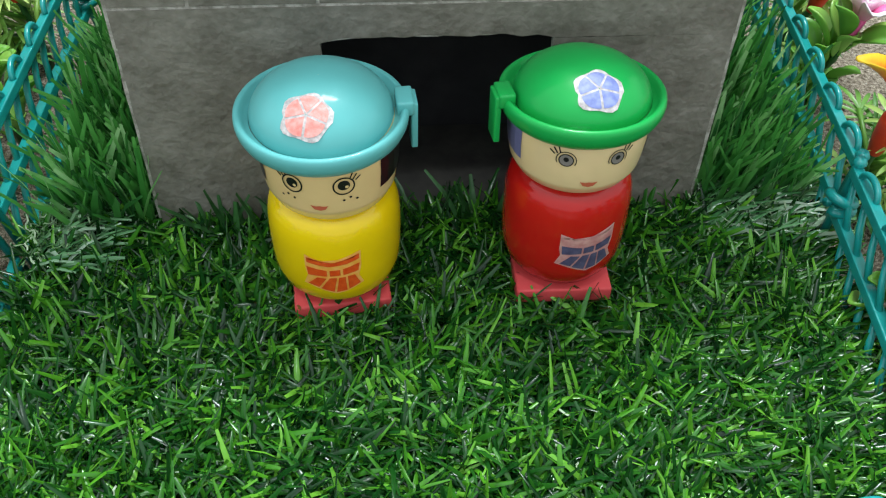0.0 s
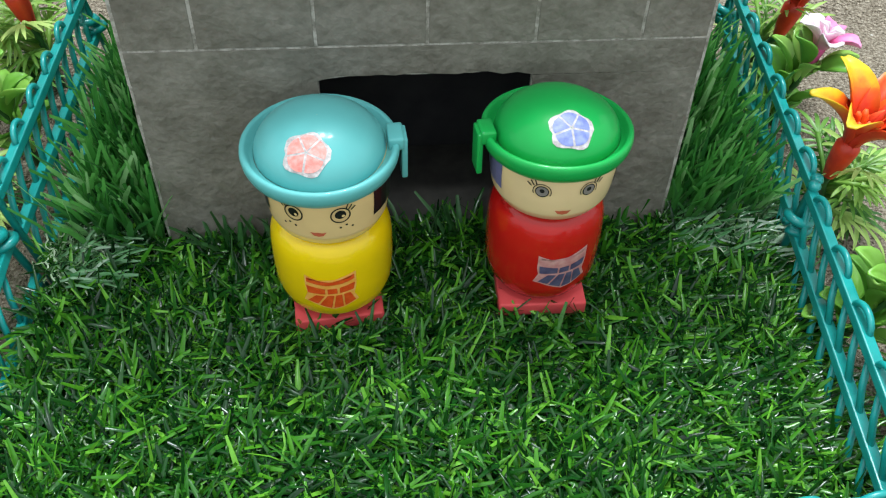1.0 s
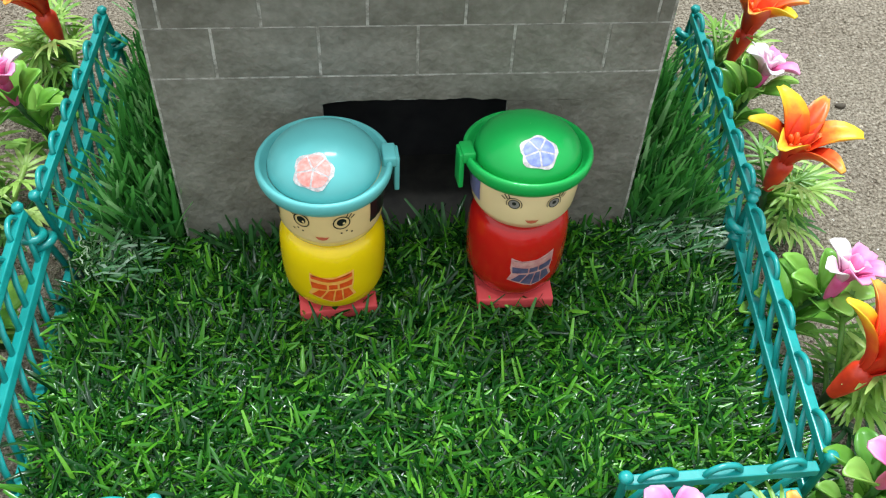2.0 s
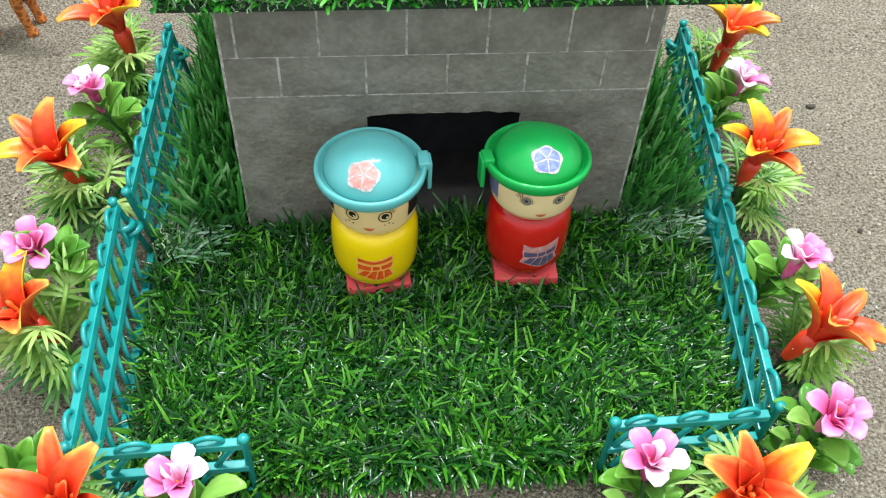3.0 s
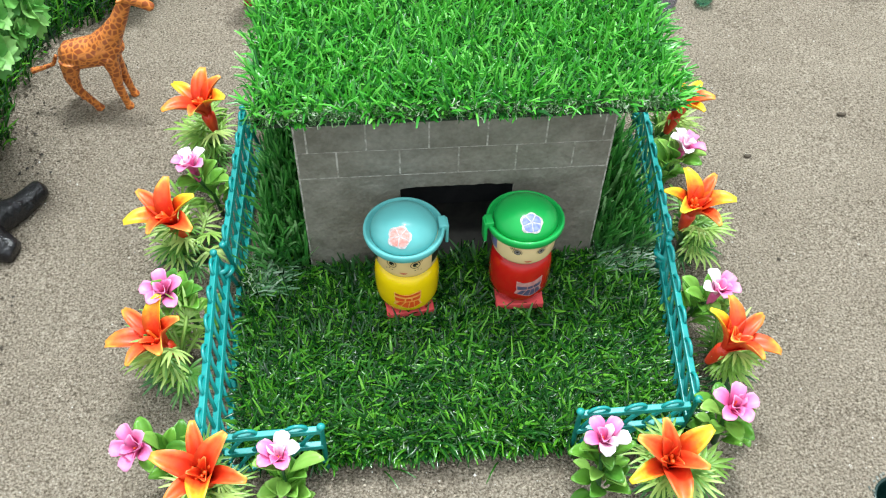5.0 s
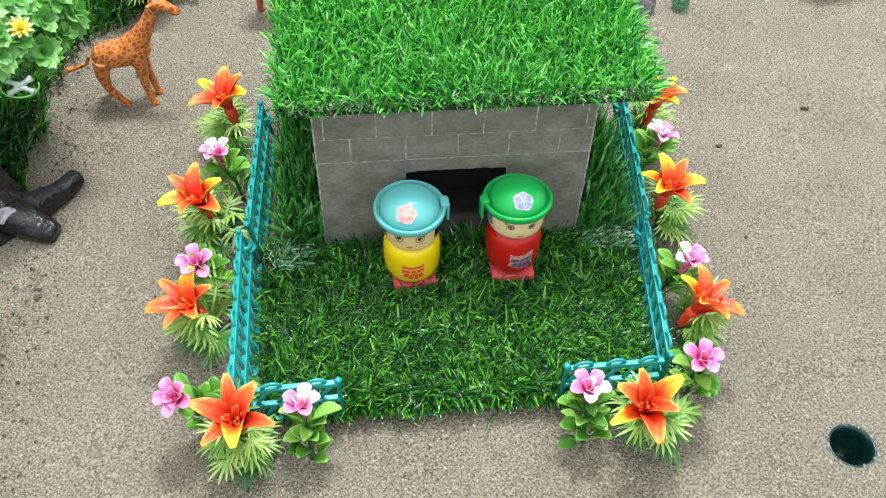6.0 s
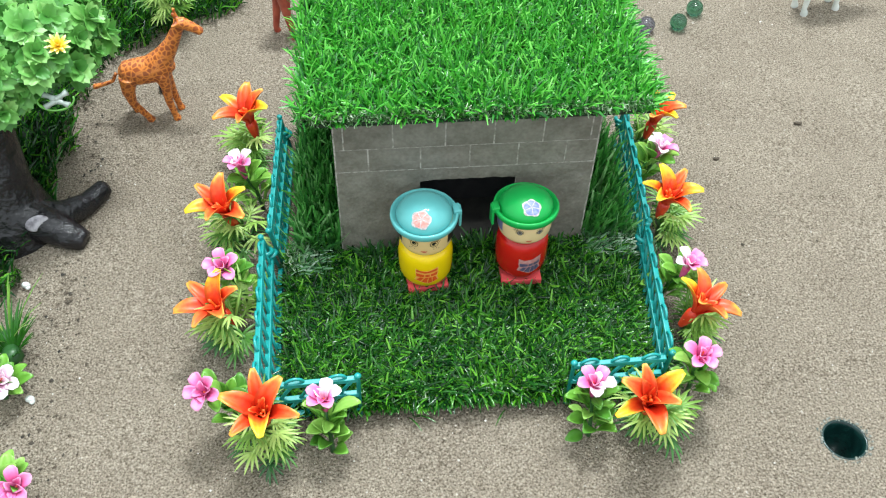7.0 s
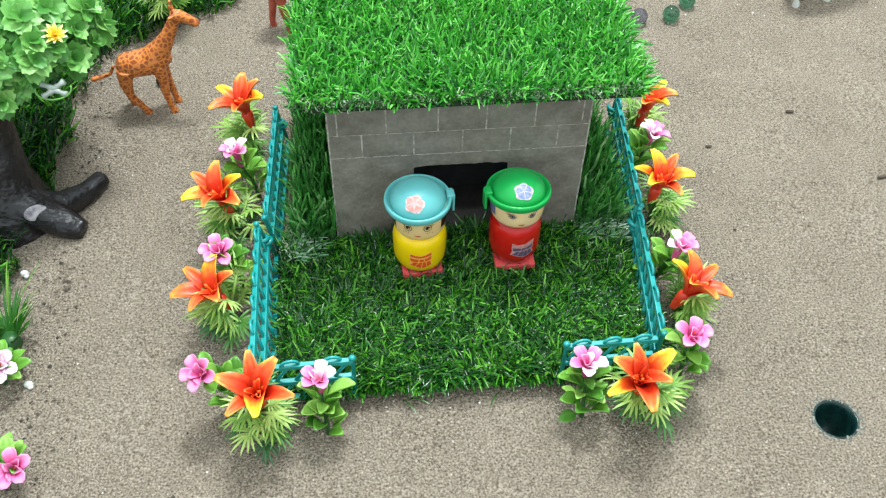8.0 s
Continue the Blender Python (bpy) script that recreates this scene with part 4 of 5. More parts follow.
def prepare_flowers():
    FLOWER["lily"] = [petal_mesh("petal", 0.0232, 0.0086, (10, 84), M_LILY, 1.0), petal_mesh("petal", 0.0226, 0.0064, (6, 78), M_LILY, 0.97),
                      petal_mesh("petal", 0.0232, 0.0086, (10, 86), M_LILY_YELLOW, 1.0), petal_mesh("petal", 0.0226, 0.0066, (6, 80), M_LILY_YELLOW, 1.0)]
    FLOWER["lily_inner"] = petal_mesh("inner_petal", 0.0150, 0.0040, (2, 38), M_LILY, 0.8, 0.5)
    FLOWER["pink"] = [petal_mesh("petal", 0.0118, 0.0066, (8, 84), M_PINK, 1.0, 0.22, 9, 7, True), petal_mesh("petal", 0.0118, 0.0066, (8, 84), M_PALE, 1.0, 0.22, 9, 7, True)]
    FLOWER["pink_inner"] = [petal_mesh("inner_petal", 0.0082, 0.0042, (0, 50), M_PINK, 0.9, 0.5, 7, 5, True), petal_mesh("inner_petal", 0.0082, 0.0042, (0, 50), M_PALE, 0.9, 0.5, 7, 5, True)]
    FLOWER["fan"] = [fan_mesh(k, 0.0085 + 0.0012 * k, 0.0088 + 0.0004 * k, M_FROND) for k in range(5)]
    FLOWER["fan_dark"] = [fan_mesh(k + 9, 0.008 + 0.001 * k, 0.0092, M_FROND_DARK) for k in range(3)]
    FLOWER["paddle"] = [paddle_mesh(0.0132, 0.0058, M_PADDLE), paddle_mesh(0.0108, 0.005, M_PADDLE)]
    s = Shell()
    s.lathe([(0.0016, -0.0085), (0.0022, -0.006), (0.0028, -0.003), (0.0033, 0.001), (0.0033, 0.0025), (0.0022, 0.0042), (0.0001, 0.0048)], M_LILY_TUBE, 16)
    FLOWER["lily_tube"] = s.mesh("bloom")
    s = Shell()
    s.lathe([(0.001, -0.0075), (0.0017, -0.005), (0.0021, -0.001), (0.0022, 0.0008), (0.0012, 0.0022), (0.0001, 0.0026)], M_PINK_TUBE, 14)
    FLOWER["pink_tube"] = s.mesh("bloom")
    FLOWER["stamen"] = tube_mesh("stamen", [(0, 0, 0.002), (0.0008, 0, 0.006), (0.002, 0, 0.0095), (0.0025, 0, 0.0104), (0.003, 0, 0.0114)], [0.0005, 0.0005, 0.0005, 0.0008, 0.0004], M_STAMEN, 7)


prepare_flowers()


def facing(place, ahead, spin=0.0):
    """A pose whose +z points ahead."""
    return Matrix.Translation(place) @ Vector(ahead).normalized().to_track_quat("Z", "Y").to_matrix().to_4x4() @ pose(0, 0, 0, 0, 0, spin)


def stem_between(parent, top, seed, radius=0.0011):
    rng = random.Random(seed)
    mid = Vector((top[0] * 0.35, top[1] * 0.35, top[2] * 0.55))
    pts = [Vector((0, 0, -0.002)), mid * 0.5, mid, (mid + Vector(top)) / 2 + Vector((rng.uniform(-1, 1), rng.uniform(-1, 1), 0)) * 0.0008, Vector(top)]
    part("stem", tube_mesh("stem", pts, [radius * 1.5, radius * 1.3, radius, radius, radius], M_STEM, 8), parent)
    return pts


def lily_plant(base, bloom, ahead, spin, seed, yellow=(2,), fronds=15, size=1.0, reach=1.0, label="orange red artificial lily with yellow tips over lime fern leaves"):
    rng = random.Random(seed)
    p = thing("lily_plant", pose(base[0], base[1], 0), label, "artificial flower", "lilies along the fence")
    top = Vector((bloom[0] - base[0], bloom[1] - base[1], bloom[2]))
    n = Vector(ahead).normalized()
    throat = top - n * 0.0108
    pts = stem_between(p, throat - n * 0.008, seed)
    head = part("bloom", FLOWER["lily_tube"], p, facing(throat, n, spin) @ Matrix.Scale(size * 1.08, 4), "orange lily bloom")
    for k in range(6):
        mesh = FLOWER["lily"][(k % 2) + (2 if k in yellow else 0)]
        part("petal", mesh, head, pose(0, 0, 0, 0, rng.uniform(-13, 9), 60 * k + rng.uniform(-8, 8)) @ Matrix.Translation((0.0012, 0, 0.001)) @ Matrix.Scale(1.08, 4))
    for k in range(6):
        part("stamen", FLOWER["stamen"], head, pose(0, 0, 0, 0, rng.uniform(-10, 8), 60 * k + rng.uniform(-15, 15)) @ Matrix.Scale(rng.uniform(0.95, 1.2), 4))
    for k in range(3):
        part("inner_petal", FLOWER["lily_inner"], head, pose(0, 0, 0, 0, rng.uniform(-8, 8), 120 * k + 30 + rng.uniform(-15, 15)) @ Matrix.Translation((0.0008, 0, 0.001)))
    fans = int(fronds * 1.45)
    for k in range(fans):
        level = k / fans
        z = 0.003 + 0.022 * level
        along = Vector(pts[2]) * min(1.0, z / max(0.004, pts[2].z))
        heading = 137.5 * k + rng.uniform(-20, 20)
        # the leaves are pressed outwards by the fence
        if base[1] > 0.06 and abs(base[0] + along.x + 0.019 * reach * math.cos(math.radians(heading))) < 0.112:
            heading = 180 - heading
        m = pose(along.x, along.y, z, 0, 0, heading) @ pose(0, 0, 0, rng.uniform(-22, 22), rng.uniform(-6, 20) - 26 * level, 0) @ Matrix.Scale(reach * rng.uniform(1.18, 1.5), 4)
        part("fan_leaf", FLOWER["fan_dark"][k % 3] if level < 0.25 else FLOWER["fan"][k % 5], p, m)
    return p


def pink_plant(base, bloom, ahead, spin, seed, pale=(), leaves=17, size=1.0, label="pink artificial blossom on a stem of rounded green leaves"):
    rng = random.Random(seed)
    p = thing("blossom_plant", pose(base[0], base[1], 0), label, "artificial flower", "pink blossoms along the fence")
    top = Vector((bloom[0] - base[0], bloom[1] - base[1], bloom[2]))
    n = Vector(ahead).normalized()
    throat = top - n * 0.008
    pts = stem_between(p, throat - n * 0.006, seed, 0.001)
    head = part("bloom", FLOWER["pink_tube"], p, facing(throat, n, spin) @ Matrix.Scale(size, 4), "pink five petalled bloom")
    for k in range(5):
        part("petal", FLOWER["pink"][1 if k in pale else 0], head, pose(0, 0, 0, 0, rng.uniform(-9, 9), 72 * k + rng.uniform(-8, 8)) @ Matrix.Translation((0.0013, 0, 0.0)))
    for k in range(4):
        part("inner_petal", FLOWER["pink_inner"][1 if k in pale else 0], head, pose(0, 0, 0, 0, rng.uniform(-10, 14), 90 * k + 36 + rng.uniform(-15, 15)) @ Matrix.Translation((0.0008, 0, 0.0006)))
    part("stamen", FLOWER["stamen"], head, Matrix.Scale(0.55, 4))
    leaves = int(leaves * 1.35)
    for k in range(leaves):
        level = (k + 0.5) / leaves
        z = 0.006 + (throat.z - 0.014) * level
        i = min(3, int(level * 4))
        c = pts[i].lerp(pts[i + 1], level * 4 - i)
        m = pose(c.x, c.y, max(0.004, c.z), 0, 0, 100 * k + rng.uniform(-25, 25)) @ pose(0, 0, 0, rng.uniform(-25, 25), -rng.uniform(14, 62), 0) @ Matrix.Translation((0.0012 + 0.0025 * (1 - level), 0, 0)) @ Matrix.Scale(rng.uniform(0.98, 1.32), 4)
        part("leaf", FLOWER["paddle"][k % 2], p, m)
    return p


# along the left fence, from the gate to the back
lily_plant((-0.109, 0.055), (-0.108, 0.0545, 0.0405), (-0.02, -0.22, 0.97), 48, 1, (4,), 16, 1.0, 0.88)
pink_plant((-0.122, 0.073), (-0.1365, 0.066, 0.044), (-0.35, -0.35, 0.87), 10, 2)
pink_plant((-0.077, 0.0535), (-0.0793, 0.0605, 0.0425), (-0.05, 0.0, 1.0), 25, 3, (1, 2))
lily_plant((-0.126, 0.124), (-0.1335, 0.1215, 0.0365), (-0.3, -0.1, 0.95), 20, 4, (2,), 17)
pink_plant((-0.121, 0.146), (-0.1305, 0.137, 0.0515), (-0.12, -0.3, 0.95), 40, 5)
lily_plant((-0.124, 0.193), (-0.1335, 0.1855, 0.0435), (-0.25, -0.15, 0.95), 10, 6, (1, 4), 17)
pink_plant((-0.117, 0.224), (-0.126, 0.2165, 0.0505), (-0.2, 0.05, 0.97), 0, 7, (2, 3))
lily_plant((-0.118, 0.264), (-0.1225, 0.2585, 0.0475), (-0.15, -0.05, 0.97), 35, 8, (0, 3), 17)
# along the right fence
lily_plant((0.0875, 0.053), (0.0757, 0.0465, 0.0405), (-0.1, -0.22, 0.96), 55, 9, (0, 3), 17, 1.0, 0.92)
pink_plant((0.0525, 0.0525), (0.052, 0.0593, 0.0415), (0.0, 0.0, 1.0), 15, 10, (1, 2))
pink_plant((0.1095, 0.073), (0.1055, 0.0648, 0.0495), (0.1, -0.2, 0.97), 50, 11)
lily_plant((0.117, 0.111), (0.115, 0.0985, 0.0435), (0.38, -0.05, 0.92), 15, 12, (1,), 17, 0.95, 0.9)
pink_plant((0.11, 0.137), (0.1155, 0.1245, 0.0495), (0.2, 0.0, 0.98), 30, 13, (0, 1))
lily_plant((0.1195, 0.182), (0.1148, 0.1712, 0.0495), (0.12, -0.08, 0.97), 50, 14, (0, 1, 2, 4), 17, 0.95, 0.9)
pink_plant((0.117, 0.224), (0.1232, 0.2155, 0.0495), (0.3, 0.08, 0.95), 10, 15, (0, 1, 2))
lily_plant((0.121, 0.256), (0.1258, 0.2425, 0.047), (0.2, 0.0, 0.97), 20, 16, (0, 1, 3, 5), 17, 0.95, 0.9)
# at the edge of the sand, by the tree
pink_plant((-0.235, 0.043), (-0.2225, 0.0345, 0.021), (0.1, -0.5, 0.85), 20, 17)
pink_plant((-0.245, 0.098), (-0.2398, 0.0935, 0.0225), (0.4, -0.4, 0.8), 20, 18, (0, 1, 2, 3, 4), 14)


def build_tufts():
    """Upright plastic grass plants at the edge of the sand."""
    rng = random.Random(8)
    for (x, y, h, n, lime) in ((-0.2465, 0.1235, 0.027, 64, False), (-0.25, 0.134, 0.04, 16, True), (-0.249, 0.066, 0.022, 14, True)):
        p = thing("grass_tuft", pose(x, y, 0), "upright plastic grass tuft at the edge of the sand", "artificial grass", "grass tufts")
        part("root", tube_mesh("root", [(0, 0, -0.002), (0, 0, 0.006)], [0.006, 0.0045], M_STEM, 10), p)
        for k in range(n):
            s = Shell()
            a = rng.uniform(0, 6.283)
            d = (math.cos(a) * 0.55, math.sin(a) * 0.55, 1)
            leaf_blade(s, (0.003 * math.cos(a), 0.003 * math.sin(a), 0.003), d, (math.cos(a) * -1, math.sin(a) * -1, 0.3), h * rng.uniform(0.6, 1.1), 0.0012, M_FROND if lime else M_TURF_DARK, 0.45)
            part("blade", s.mesh("blade"), p)


build_tufts()


# ---- the toy tree on its own dark lawn ----
def build_shade_lawn():
    rng = np.random.default_rng(31)
    lawn = thing("tree_lawn", pose(0, 0, 0), "dark green artificial grass under the toy tree", "artificial grass", kind="stuff")
    edge = [(-0.264, 0.14), (-0.258, 0.19), (-0.249, 0.24), (-0.247, 0.31), (-0.243, 0.36), (-0.2, 0.407), (-0.14, 0.433), (-0.14, 0.52), (-0.46, 0.52), (-0.46, 0.14)]
    bm = bmesh.new()
    edge_in = [(x - (0.007 if k < 7 else 0.0), y + (0.006 if 4 < k < 7 else 0.0)) for k, (x, y) in enumerate(edge)]
    low = [bm.verts.new((x, y, -0.001)) for x, y in edge_in]
    top = [bm.verts.new((x, y, 0.0012)) for x, y in edge_in]
    bm.faces.new(top)
    for k in range(len(edge)):
        bm.faces.new((low[k], low[(k + 1) % len(edge)], top[(k + 1) % len(edge)], top[k]))
    part("backing", mesh_from_bm("backing", bm, M_BACKING), lawn)
    ys, xs = np.array([e[1] for e in edge[:8]]), np.array([e[0] for e in edge[:8]])

    def keep(p):
        return p[:, 0] < np.interp(p[:, 1], ys, xs) + 0.003 + 0.006 * np.sin(p[:, 1] * 170) * np.sin(p[:, 1] * 61)
    part("grass_blades", blades("grass_blades", rng, 17000, in_box(rng, -0.4, -0.14, 0.14, 0.52, keep), (0.009, 0.02), (0.0009, 0.0017), (15, 60), M_TURF_DARK, -0.6, 1.2, 0.3, 0.3, 300, 0.0012), lawn)


build_shade_lawn()


def rosette_mesh(seed):
    """A whorl of broad scalloped succulent leaves, open to +z."""
    rng = random.Random(seed)
    s = Shell()
    for ring, (count, tilt, size) in enumerate(((5, 76, 0.0125), (5, 50, 0.0110), (2, 24, 0.008))):
        for k in range(count):
            verts = []
            turn = pose(0, 0, 0.0022 * ring, 0, 0, 360 * k / count + 31 * ring + rng.uniform(-18, 18)) @ pose(0, 0, 0, rng.uniform(-14, 14), -(90 - tilt) + rng.uniform(-16, 16), 0)
            rows, cols = 7, 11
            for j in range(rows):
                q = j / (rows - 1)
                w = size * 0.92 * (0.2 + 0.8 * math.sin(math.pi / 2 * min(1.0, q * 1.25)) ** 1.3)
                for i in range(cols):
                    u = 2 * i / (cols - 1) - 1
                    scallop = 1 + 0.1 * math.cos(9.4 * u) * q * q
                    verts.append(turn @ Vector((q * size * scallop * (1 - 0.36 * abs(u) ** 3 * q), u * w * 0.5 * (1 + 0.04 * math.cos(11 * q)), 0.3 * w * u * u - 0.0022 * q * q)))
            s.add(verts, [(j * cols + i, j * cols + i + 1, (j + 1) * cols + i + 1, (j + 1) * cols + i) for j in range(rows - 1) for i in range(cols - 1)], M_CROWN)
    return s.mesh("leaf_whorl")


def yellow_flower_mesh():
    s, along = Shell(), []
    rng = random.Random(2)
    for ring, (count, tilt, size) in enumerate(((10, 65, 0.0085), (8, 42, 0.008), (6, 20, 0.007))):
        for k in range(count):
            d = pose(0, 0, 0, 0, 0, 360 * k / count + 17 * ring) @ pose(0, 0, 0, 0, tilt + rng.uniform(-8, 8), 0)
            before = len(s.v)
            leaf_blade(s, (0, 0, 0), d.to_3x3() @ Vector((0, 0, 1)), d.to_3x3() @ Vector((-1, 0, 0)), size, 0.0026, M_YELLOWFLOWER, 0.2)
            along += [((i // 3) / 4) for i in range(len(s.v) - before)]
    return mesh_of("yellow_flower", s.v, s.f, s.mats, True, along, s.s)


def build_tree():
    rng = random.Random(12)
    tree = thing("toy_tree", pose(-0.262, 0.222, 0.0), "black plastic toy tree with a light green leafy crown", "toy tree")
    trunk = Shell()
    trunk.tube([(-0.004, 0.0, -0.002), (-0.002, 0.0, 0.012), (-0.004, 0.004, 0.03), (-0.004, 0.012, 0.06), (-0.008, 0.022, 0.085), (-0.012, 0.03, 0.105)],
               [0.03, 0.024, 0.0185, 0.0165, 0.0145, 0.011], M_TRUNK, 18)
    for pts, radii in (([(0.0, -0.004, 0.016), (0.02, -0.012, 0.011), (0.036, -0.018, 0.006), (0.043, -0.021, 0.004)], [0.014, 0.0105, 0.0085, 0.006]),
                       ([(0.012, -0.006, 0.012), (0.028, -0.002, 0.007), (0.04, 0.01, 0.0055), (0.048, 0.0215, 0.006), (0.0495, 0.0235, 0.0062)], [0.011, 0.0095, 0.0068, 0.0058, 0.0025]),
                       ([(-0.004, 0.006, 0.012), (-0.012, 0.022, 0.006), (-0.014, 0.04, 0.002)], [0.014, 0.009, 0.005]),
                       ([(-0.01, -0.008, 0.012), (-0.026, -0.02, 0.006), (-0.04, -0.026, 0.002)], [0.014, 0.01, 0.005]),
                       ([(-0.006, 0.012, 0.06), (-0.028, 0.02, 0.082), (-0.045, 0.03, 0.1)], [0.012, 0.009, 0.006]),
                       ([(-0.006, 0.016, 0.065), (0.016, 0.04, 0.084), (0.036, 0.062, 0.096)], [0.011, 0.008, 0.005])):
        trunk.tube([Vector(p) + Vector((rng.uniform(-1, 1), rng.uniform(-1, 1), 0)) * 0.0006 for p in pts], radii, M_TRUNK, 14)
    body = merged(part("trunk", trunk.mesh("trunk"), tree, None, "glossy black moulded trunk with spreading roots"), 0.0014, 4)
    s = Shell()
    s.blob(pose(0.0, 0, 0) @ Matrix.Diagonal((0.0068, 0.0012, 0.0048, 1)), M_CUT, 16)
    part("sawn_knot", s.mesh("sawn_knot"), body, pose(0.0185, -0.0185, 0.019, -25, 0, 25), "greyish sawn knot")
    whorls = [rosette_mesh(k) for k in range(4)]
    crown = Shell()
    centre, size = Vector((-0.004, 0.047, 0.1)), Vector((0.06, 0.052, 0.027))
    n = 190
    spots = []
    for k in range(n):
        z = 1 - 1.35 * (k + 0.5) / n
        a = 2.39996 * k
        r = math.sqrt(max(0.0, 1 - z * z))
        d = Vector((r * math.cos(a), r * math.sin(a), z))
        q = centre + Vector((d.x * size.x, d.y * size.y, d.z * size.z)) * rng.uniform(0.78, 1.14)
        spots.append((q, d))
    for k, (q, d) in enumerate(spots):
        aim = (Vector((d.x * 0.8 + rng.uniform(-0.3, 0.3), d.y * 0.8 - 0.1 + rng.uniform(-0.3, 0.3), max(0.1, d.z) + 0.3))).normalized()
        part("leaf_whorl", whorls[k % 4], tree, facing(q, aim, rng.uniform(0, 360)) @ Matrix.Scale(rng.uniform(0.72, 1.1), 4))
        if k % 3 == 0:
            part("twig", tube_mesh("twig", [centre + Vector((-0.008, -0.01, -0.03)), (centre + q) / 2 + Vector((0, 0, -0.008)), q], [0.002, 0.0014, 0.0008], M_STEM, 6), tree)
    flower = yellow_flower_mesh()
    for at in ((0.0515, 0.016, 0.1165), (0.030, 0.0545, 0.1185)):
        part("yellow_flower", flower, tree, facing(at, (0.15, -0.35, 0.9)) @ Matrix.Scale(0.85, 4), "yellow tufted flower")
    s = Shell()
    for k in range(4):
        a = 0.62 + (0, 1.9, 3.14, 5.04)[k]
        s.tube([(0, 0, 0), (0.0045 * math.cos(a), 0.0006, 0.0038 * math.sin(a)), (0.0085 * math.cos(a), 0, 0.0068 * math.sin(a))], [0.0026, 0.0014, 0.0021], M_COLLAR, 8)
    s.tube([(0.0105 * math.cos(q), -0.0008, 0.0062 * math.sin(q)) for q in np.linspace(2.9, 6.5, 15)], 0.0006, M_CROWN, 6)
    part("leaf_collar", s.mesh("leaf_collar"), tree, pose(0.046, 0.002, 0.092, -30, 0, 5) @ Matrix.Scale(0.9, 4), "pale grey plastic collar under the leaves")


build_tree()


def build_shrub():
    """The fern behind the giraffe, at the edge of the lawn."""
    rng = random.Random(14)
    p = thing("fern_shrub", pose(-0.19, 0.412, 0), "lime and dark green plastic fern behind the giraffe", "artificial plant")
    part("stem", tube_mesh("stem", [(0, 0, -0.002), (0.002, 0, 0.02), (0.004, -0.004, 0.042)], [0.003, 0.0025, 0.002], M_STEM, 8), p)
    for k in range(34):
        z = 0.01 + 0.034 * (k / 34)
        part("fan_leaf", FLOWER["fan"][k % 5], p, pose(0.002, 0, z, 0, 0, 137.5 * k) @ pose(0, 0, 0, 0, rng.uniform(-30, 15), 0) @ Matrix.Scale(rng.uniform(1.0, 1.5), 4))


build_shrub()


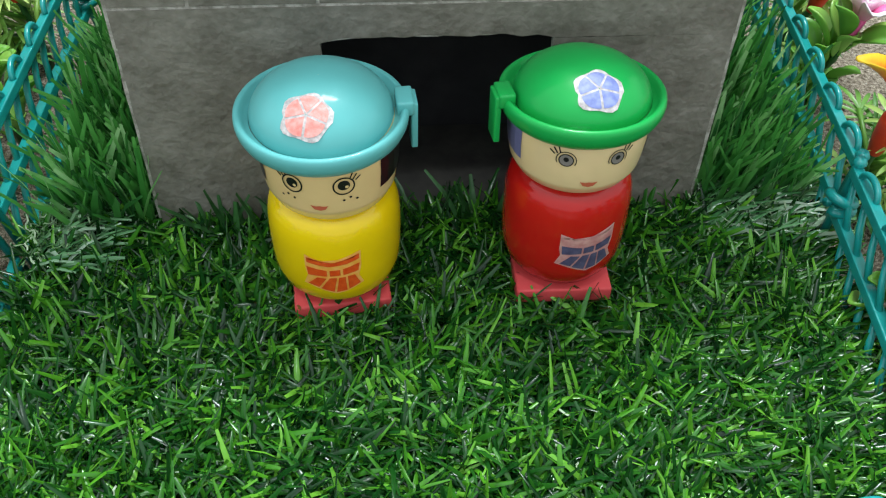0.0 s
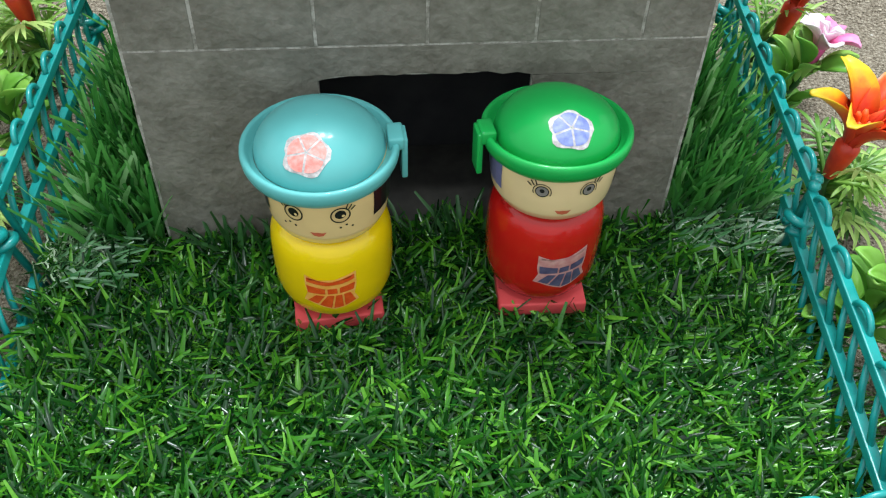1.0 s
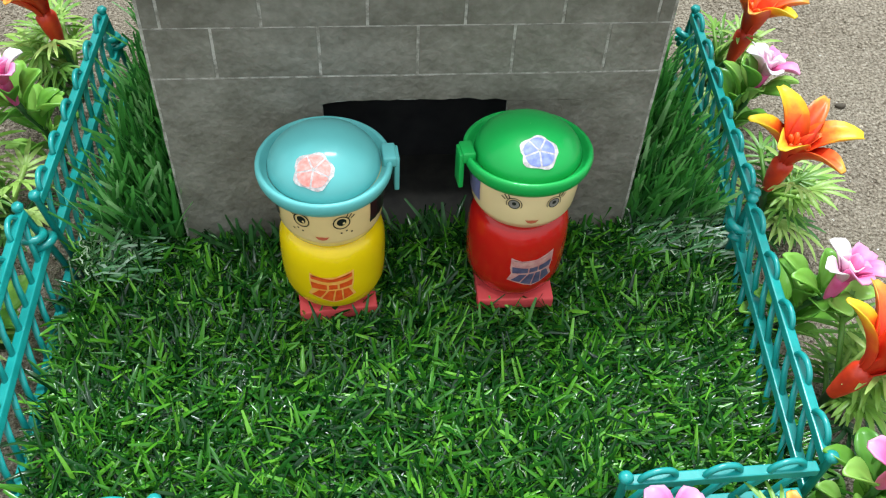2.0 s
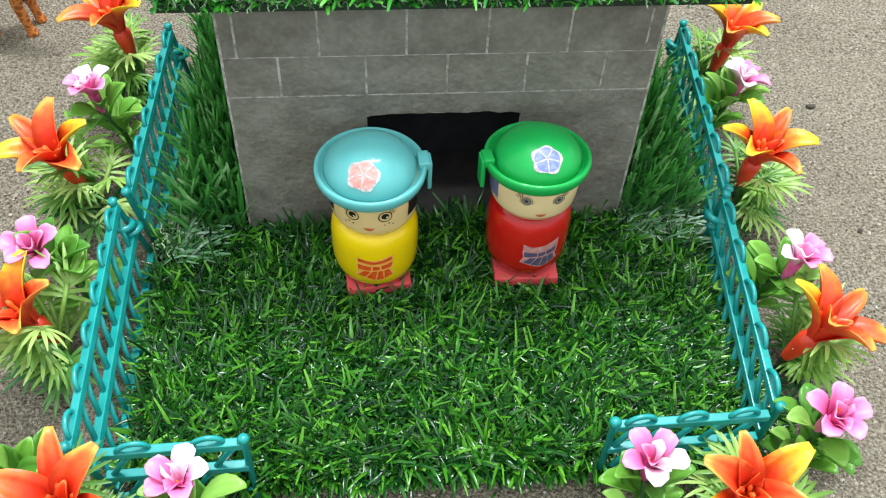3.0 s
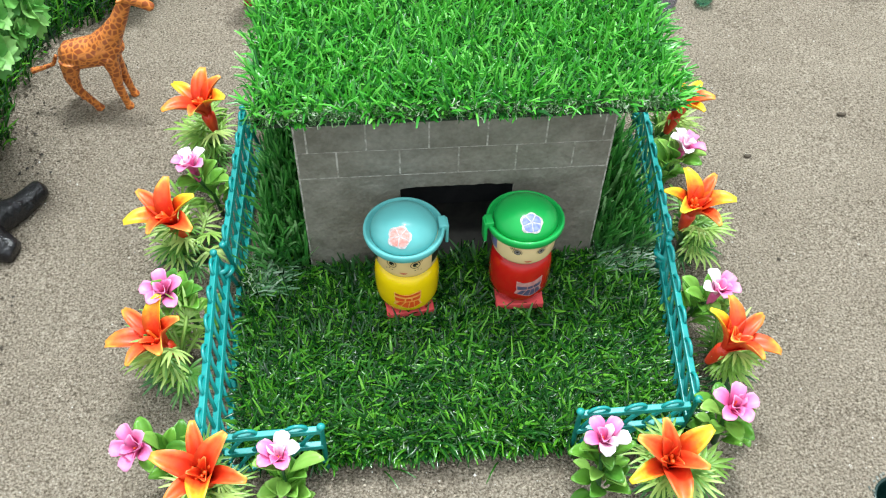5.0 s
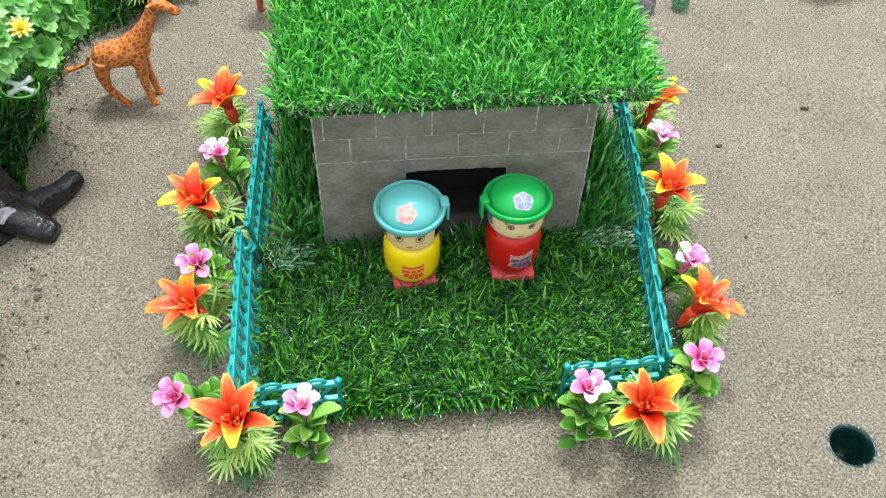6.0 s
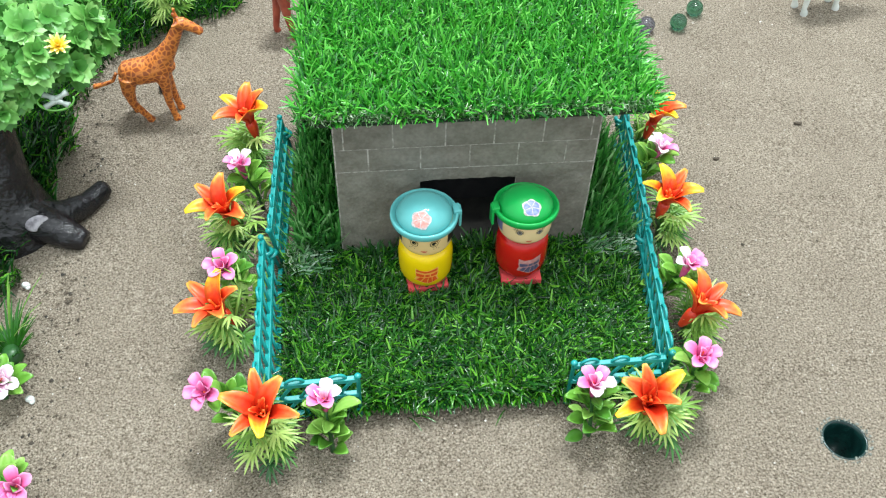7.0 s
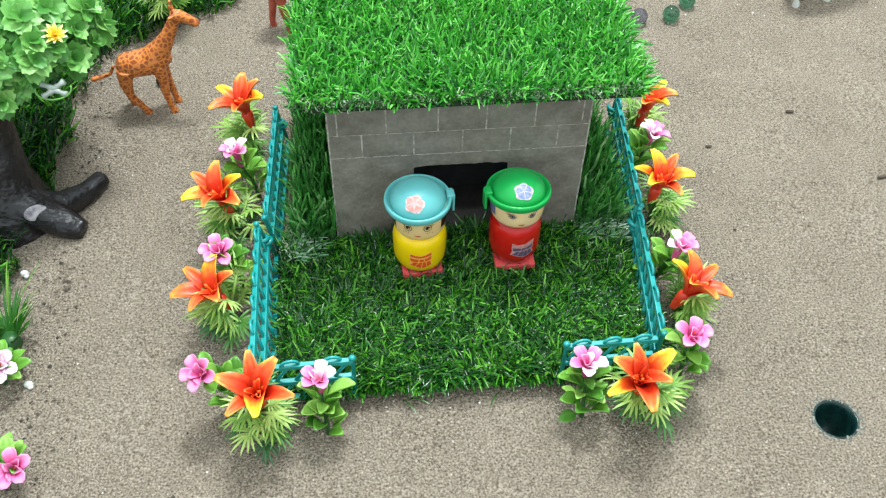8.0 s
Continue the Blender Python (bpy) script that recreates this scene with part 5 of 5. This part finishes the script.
# ---- toy animals: plain moulded shapes, one mesh each ----
def build_giraffe():
    s = Shell()
    body = [(-0.0205, 0, 0.0405), (-0.017, 0, 0.0405), (-0.010, 0, 0.041), (0.0, 0, 0.0425), (0.008, 0, 0.0455), (0.014, 0, 0.049)]
    s.tube(body, [0.004, 0.0084, 0.0094, 0.0098, 0.0096, 0.0068], M_GIRAFFE, 18)
    neck = [(0.006, 0, 0.047), (0.0125, 0, 0.055), (0.0185, 0, 0.0645), (0.0235, 0, 0.0735), (0.026, 0, 0.079)]
    s.tube(neck, [0.0092, 0.0068, 0.0048, 0.0036, 0.0034], M_GIRAFFE, 16)
    s.tube([(0.0225, 0, 0.0805), (0.0275, 0, 0.080), (0.033, 0, 0.0765), (0.0385, 0, 0.072), (0.0395, 0, 0.0712)], [0.0034, 0.0043, 0.0035, 0.0028, 0.0014], M_GIRAFFE, 14)
    for side in (-1, 1):
        s.tube([(0.025, side * 0.002, 0.083), (0.0235, side * 0.0026, 0.089)], [0.001, 0.0009], M_GIRAFFE, 8)
        s.blob(pose(0.0235, side * 0.0027, 0.0893) @ Matrix.Scale(0.0014, 4), M_GIRAFFE, 8)
        s.blob(pose(0.0235, side * 0.0052, 0.0822, 0, 20, side * 40) @ Matrix.Diagonal((0.0016, 0.0032, 0.0012, 1)), M_GIRAFFE, 8)
        fx = 0.0115 + 0.001 * side
        s.tube([(0.0075, side * 0.0045, 0.042), (0.009, side * 0.0052, 0.03), (0.0095 + 0.001 * side, side * 0.0054, 0.018), (fx, side * 0.0056, 0.0045), (fx + 0.0012, side * 0.0056, 0.0)],
               [0.0058, 0.0038, 0.0028, 0.0022, 0.003], M_GIRAFFE, 12)
        bx = -0.0125 + (0.0045 if side < 0 else -0.0055)
        s.tube([(-0.0145, side * 0.0045, 0.04), (-0.0165, side * 0.0052, 0.028), (-0.0175 + (0.002 if side < 0 else -0.002), side * 0.0054, 0.017), (bx, side * 0.0056, 0.0045), (bx + 0.002, side * 0.0056, 0.0)],
               [0.0064, 0.0046, 0.0028, 0.0022, 0.003], M_GIRAFFE, 12)
    s.tube([(-0.0225, 0, 0.041), (-0.026, 0, 0.034), (-0.0335, 0.001, 0.0305), (-0.0395, 0.001, 0.029), (-0.0405, 0.001, 0.0288)], [0.0012, 0.0014, 0.0016, 0.0022, 0.0009], M_GIRAFFE, 10)
    mane = [Vector(p) + Vector((-0.0036 + 0.0002 * k, 0, 0.0016)) for k, p in enumerate(neck[1:])]
    s.tube(mane, [0.0015, 0.0013, 0.0012, 0.001], M_GIRAFFE, 8)
    ob = new("toy_giraffe", s.mesh("toy_giraffe"))
    ob.matrix_basis = pose(-0.1885, 0.3175, 0, 0, 0, 2) @ Matrix.Diagonal((0.96, 0.96, 0.9, 1))
    merged(ob, 0.0006, 5)
    tagged(ob, "orange brown spotted plastic toy giraffe standing on the sand", "toy giraffe")
    s = Shell()
    s.blob(pose(0, 0, 0.003) @ Matrix.Diagonal((0.0048, 0.004, 0.0042, 1)), M_TRUNK, 12)
    s.blob(pose(0.003, 0.002, 0.004) @ Matrix.Diagonal((0.0028, 0.003, 0.0032, 1)), M_TRUNK, 10)
    ob = new("black_stone", s.mesh("black_stone"))
    ob.matrix_basis = pose(-0.188, 0.342, 0)
    tagged(ob, "small black stone on the sand behind the giraffe", "stone")


build_giraffe()


def build_deer():
    s = Shell()
    s.tube([(-0.03, 0, 0.047), (-0.022, 0, 0.047), (0.0, 0, 0.046), (0.02, 0, 0.048), (0.028, 0, 0.052)], [0.005, 0.0105, 0.0112, 0.0105, 0.006], M_DEER, 16)
    s.tube([(0.022, 0, 0.052), (0.032, 0, 0.068), (0.036, 0, 0.078)], [0.0075, 0.0055, 0.005], M_DEER, 12)
    s.tube([(0.033, 0, 0.081), (0.042, 0, 0.078), (0.05, 0, 0.072)], [0.0045, 0.005, 0.003], M_DEER, 12)
    for x, side, lean in ((0.02, 1, 0.002), (0.018, -1, -0.004), (-0.022, 1, -0.004), (-0.02, -1, 0.005)):
        s.tube([(x, side * 0.006, 0.044), (x + lean * 0.3, side * 0.0065, 0.025), (x + lean, side * 0.0065, 0.004), (x + lean + 0.001, side * 0.0065, 0)], [0.006, 0.0035, 0.0024, 0.003], M_DEER, 10)
    ob = new("toy_deer", s.mesh("toy_deer"))
    ob.matrix_basis = pose(-0.087, 0.405, 0, 0, 0, 10)
    merged(ob, 0.0009, 5)
    tagged(ob, "reddish brown plastic toy animal standing behind the house", "toy animal")


build_deer()


def build_sheep():
    s = Shell()
    s.tube([(-0.026, 0, 0.042), (-0.02, 0, 0.043), (0.0, 0, 0.043), (0.018, 0, 0.044), (0.024, 0, 0.046)], [0.005, 0.0125, 0.0135, 0.0125, 0.006], M_WHITEBIT, 16)
    s.tube([(0.018, 0, 0.05), (0.028, 0, 0.06), (0.038, 0, 0.057)], [0.007, 0.006, 0.0035], M_WHITEBIT, 12)
    for x, side in ((0.014, 1), (0.013, -1), (-0.016, 1), (-0.015, -1)):
        s.tube([(x, side * 0.006, 0.036), (x, side * 0.006, 0.006), (x + 0.001, side * 0.006, 0.0035), (x + 0.0015, side * 0.006, 0.0)], [0.0036, 0.0021, 0.0027, 0.0032], M_WHITEBIT, 10)
    ob = new("toy_sheep", s.mesh("toy_sheep"))
    ob.matrix_basis = pose(0.302, 0.411, 0, 0, 0, 12)
    merged(ob, 0.0009, 5)
    tagged(ob, "white plastic toy animal standing on the sand", "toy animal")


build_sheep()


def build_marbles():
    for x, y, mat, label in ((0.1617, 0.389, M_GLASS, "clear glass marble resting on the sand"), (0.1868, 0.391, M_GLASSGREEN, "green glass marble resting on the sand"),
                             (0.204, 0.408, M_GLASSGREEN, "green glass marble resting on the sand"), (0.2, 0.437, M_GLASS, "clear glass marble resting on the sand")):
        s = Shell()
        s.blob(pose(0, 0, 0.0062) @ Matrix.Scale(0.0064, 4), mat, 28)
        ob = new("marble", s.mesh("marble"))
        ob.matrix_basis = pose(x, y, 0)
        tagged(ob, label, "marble", "glass marbles")


build_marbles()
